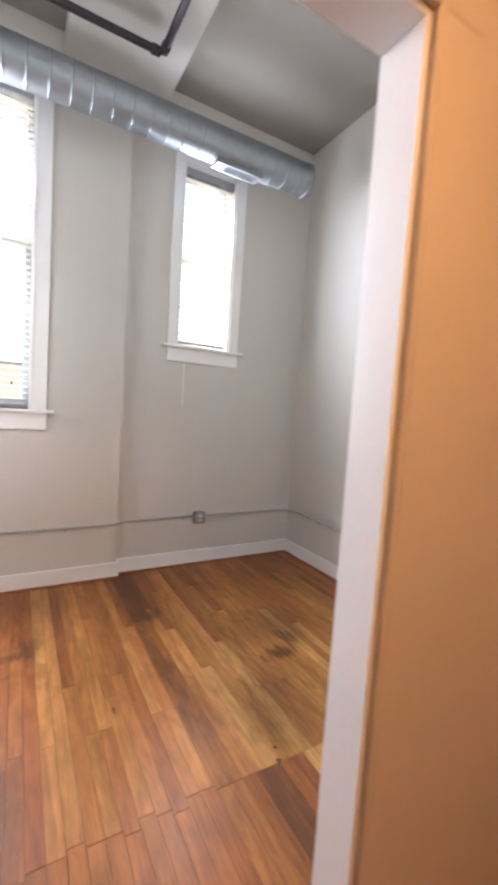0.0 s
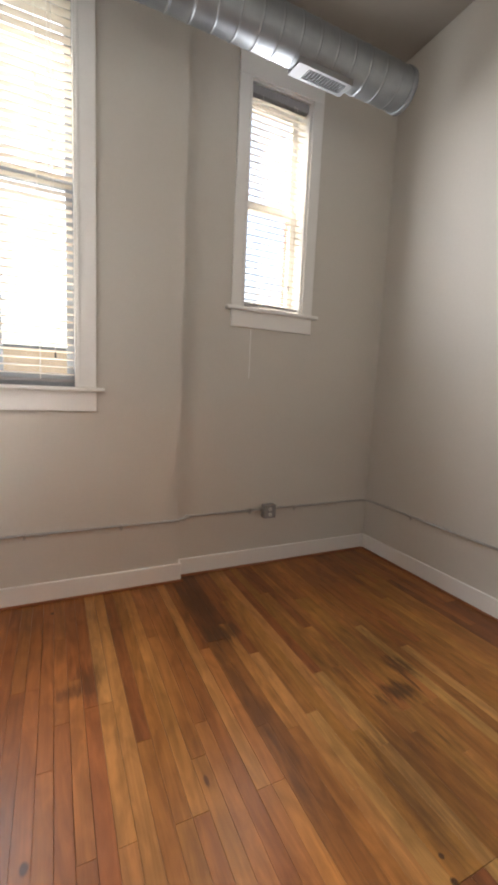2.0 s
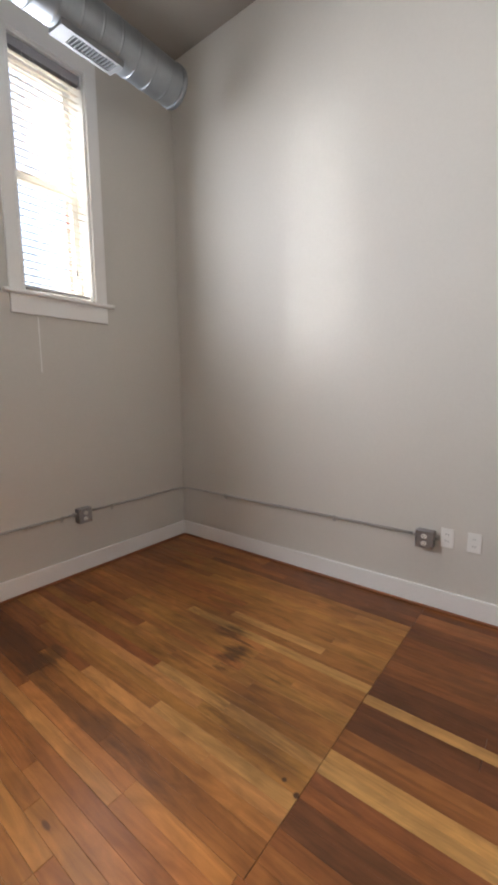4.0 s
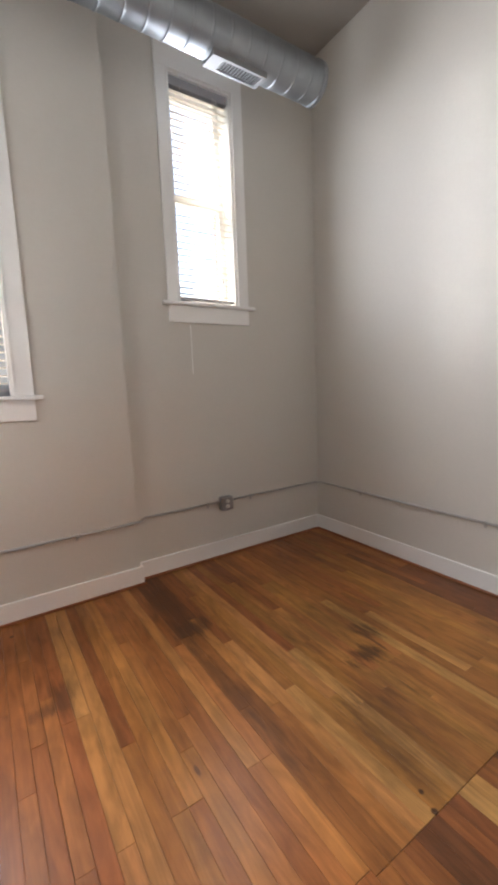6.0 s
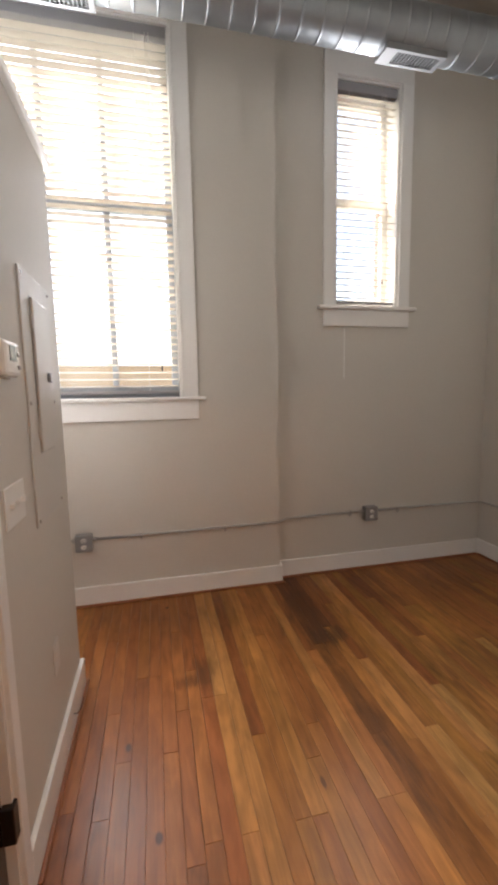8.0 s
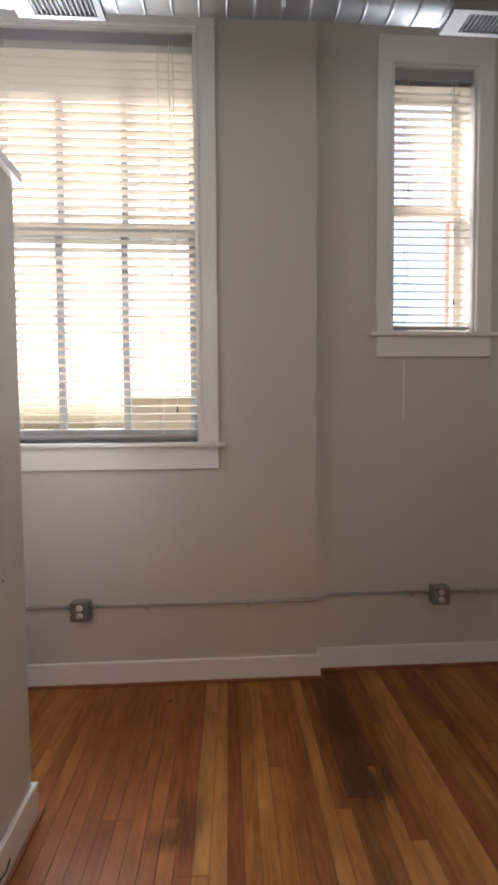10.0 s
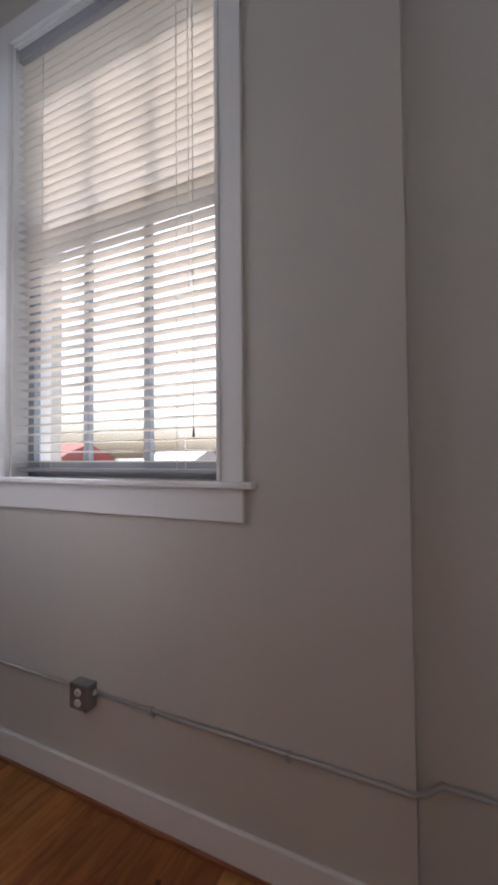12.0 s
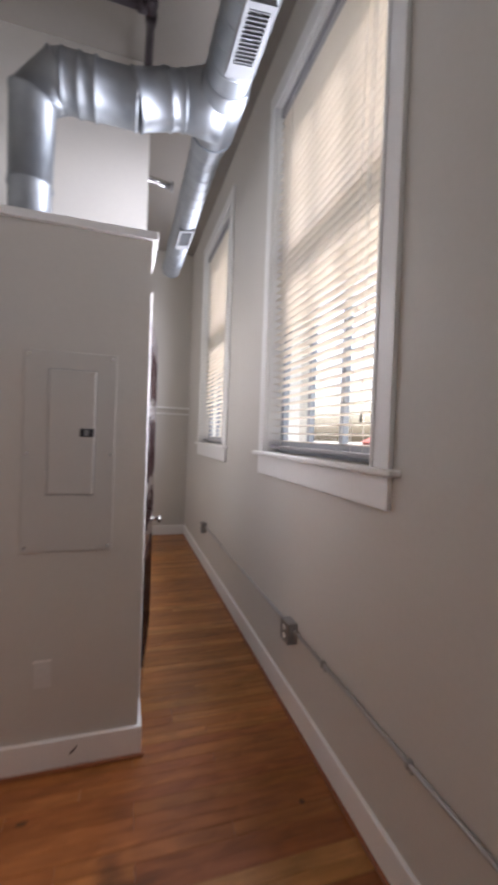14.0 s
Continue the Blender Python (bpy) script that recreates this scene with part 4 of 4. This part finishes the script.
def board_mesh(w, ln, gap=0.0003):
    bm = bmesh.new()
    b = 0.0005
    x, y = w / 2 - gap, ln / 2 - 0.0004
    lo = [bm.verts.new(p) for p in ((-x, -y, -0.02), (x, -y, -0.02), (x, y, -0.02), (-x, y, -0.02))]
    md = [bm.verts.new((p.co.x, p.co.y, -b)) for p in lo]
    up = [bm.verts.new((math.copysign(x - b, p.co.x), math.copysign(y - b, p.co.y), 0)) for p in lo]
    for a, c in ((lo, md), (md, up)):
        for k in range(4):
            bm.faces.new((a[k], a[(k + 1) % 4], c[(k + 1) % 4], c[k]))
    bm.faces.new(up)
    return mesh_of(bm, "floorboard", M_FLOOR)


LENGTHS = (0.45, 0.6, 0.8, 1.0, 1.25, 1.6, 2.0)
BW = 0.0575
BOARD = {ln: [board_mesh(BW, ln), board_mesh(BW, ln), board_mesh(BW, ln, 0.0005), board_mesh(BW, ln, 0.0010)] for ln in LENGTHS}
rnd = random.Random(11)
SEAM = -2.07


TONES = ((-0.06, 0.115, -0.74, 0.1, 0.07, 0.35), (-0.06, 0.04, -1.84, -0.74, 0.22, 0.75), (-0.60, -0.49, -1.66, 0.1, 0.9, 0.5), (-0.42, -0.35, -1.25, 0.1, 0.78, 0.6),
         (-0.18, -0.12, -1.75, 0.1, 0.9, 0.5), (-0.25, -0.18, -1.3, 0.1, 0.36, 0.45), (0.73, 0.81, -2.7, -2.1, 0.95, 0.65), (0.38, 0.46, -2.9, -2.38, 1.0, 0.7),
         (0.24, 0.37, -2.1, -1.5, 0.75, 0.85), (1.45, 1.75, -1.95, -0.9, 0.12, 0.4), (0.56, 0.73, -2.7, -2.07, 0.06, 0.4),
         (0.46, 0.56, -2.7, -2.07, 0.3, 0.5), (0.81, 1.0, -2.7, -2.07, 0.03, 0.4), (1.0, 1.3, -2.7, -2.07, 0.14, 0.45))


def tone_at(x, y):
    """Tone (dark to light) and hue (red to yellow) of the board at a place: redder by the partition, browner past the seam."""
    for x0, x1, y0, y1, t, h in TONES:
        if x0 <= x <= x1 and y0 <= y <= y1:
            return max(0.0, t + rnd.uniform(-0.06, 0.06)), h
    if x > 0.05 and y < SEAM:
        return rnd.choice((0.04, 0.10, 0.16, 0.24, 0.36)), rnd.uniform(0.2, 0.55)
    if x > -0.72 and y < SEAM:
        return rnd.choice((0.40, 0.46, 0.54, 0.62)), rnd.uniform(0.3, 0.5)
    if x < -1.25:
        return rnd.choice((0.42, 0.52, 0.62, 0.75, 0.88)), rnd.uniform(0.35, 0.6)
    if x < -0.62:
        return rnd.choice((0.34, 0.39, 0.44, 0.5, 0.57)), rnd.uniform(0.15, 0.4)
    if x > 0.2 and y < -0.8:
        return rnd.choice((0.42, 0.52, 0.6, 0.7, 0.8, 0.95)), rnd.uniform(0.55, 0.9)
    if y > -0.7:
        return rnd.choice((0.2, 0.28, 0.36, 0.46, 0.58)), rnd.uniform(0.15, 0.45)
    return rnd.choice((0.48, 0.56, 0.65, 0.75, 0.88)), rnd.uniform(0.3, 0.6)


def lay(x, y0, y1, parent, near):
    """Fill one strip from y1 down to y0 with boards of stock lengths, the last one cut to fit."""
    y = y1
    while y > y0 + 1e-4:
        ln = rnd.choice(LENGTHS)
        if y - ln < y0 + 0.25:
            ln = y - y0
            me = board_mesh(BW, ln)
        else:
            me = rnd.choice(BOARD[ln])
        near.append((me, (x, y - ln / 2, rnd.uniform(-0.0006, 0.0))))
        y -= ln


boards = []
n = int((XE - (-1.9)) / BW) + 1
for k in range(n):
    x = XE - BW / 2 - k * BW
    if -0.06 < x < 0.115:
        # old dark boards running out from the corner of the pilaster
        top = YR if x > 0.02 else 0.0
        cut = -0.76 if x < 0.05 else -0.62
        boards.append((board_mesh(BW, top - cut), (x, (top + cut) / 2, 0)))
        lay(x, SEAM, cut, floor, boards)
        lay(x, YS - 0.1, SEAM - 0.001, floor, boards)
    elif x > -0.72:
        # boards cut off along one seam, straight at first and ragged farther on
        end = SEAM if x > 0 else SEAM + rnd.choice((-0.02, 0.0, 0.0, 0.02, 0.035))
        lay(x, end, YR if x > 0.02 else 0.0, floor, boards)
        lay(x, YS - 0.1, end - 0.001, floor, boards)
    else:
        lay(x, YS - 0.1, 0.0, floor, boards)
k = n
far_boards = []
while True:
    x = XE - BW / 2 - k * BW
    if x < XW - BW:
        break
    lay(x, -1.0, 0.0, floor, far_boards)
    k += 1
for me, loc in boards + far_boards:
    o = new("floorboard", me)
    o.parent = floor
    o.location = loc
    t, h = tone_at(loc[0], loc[1])
    o.color = (t, h, 0.5, 1)
# hall floor
hall = box_part("hall_floor", (-2.2, XE, -4.9, YS - TS, -0.02, -0.001), M_STAIN_TRIM)
tagged(hall, "dark wooden hall floor", "floor", kind="structure")
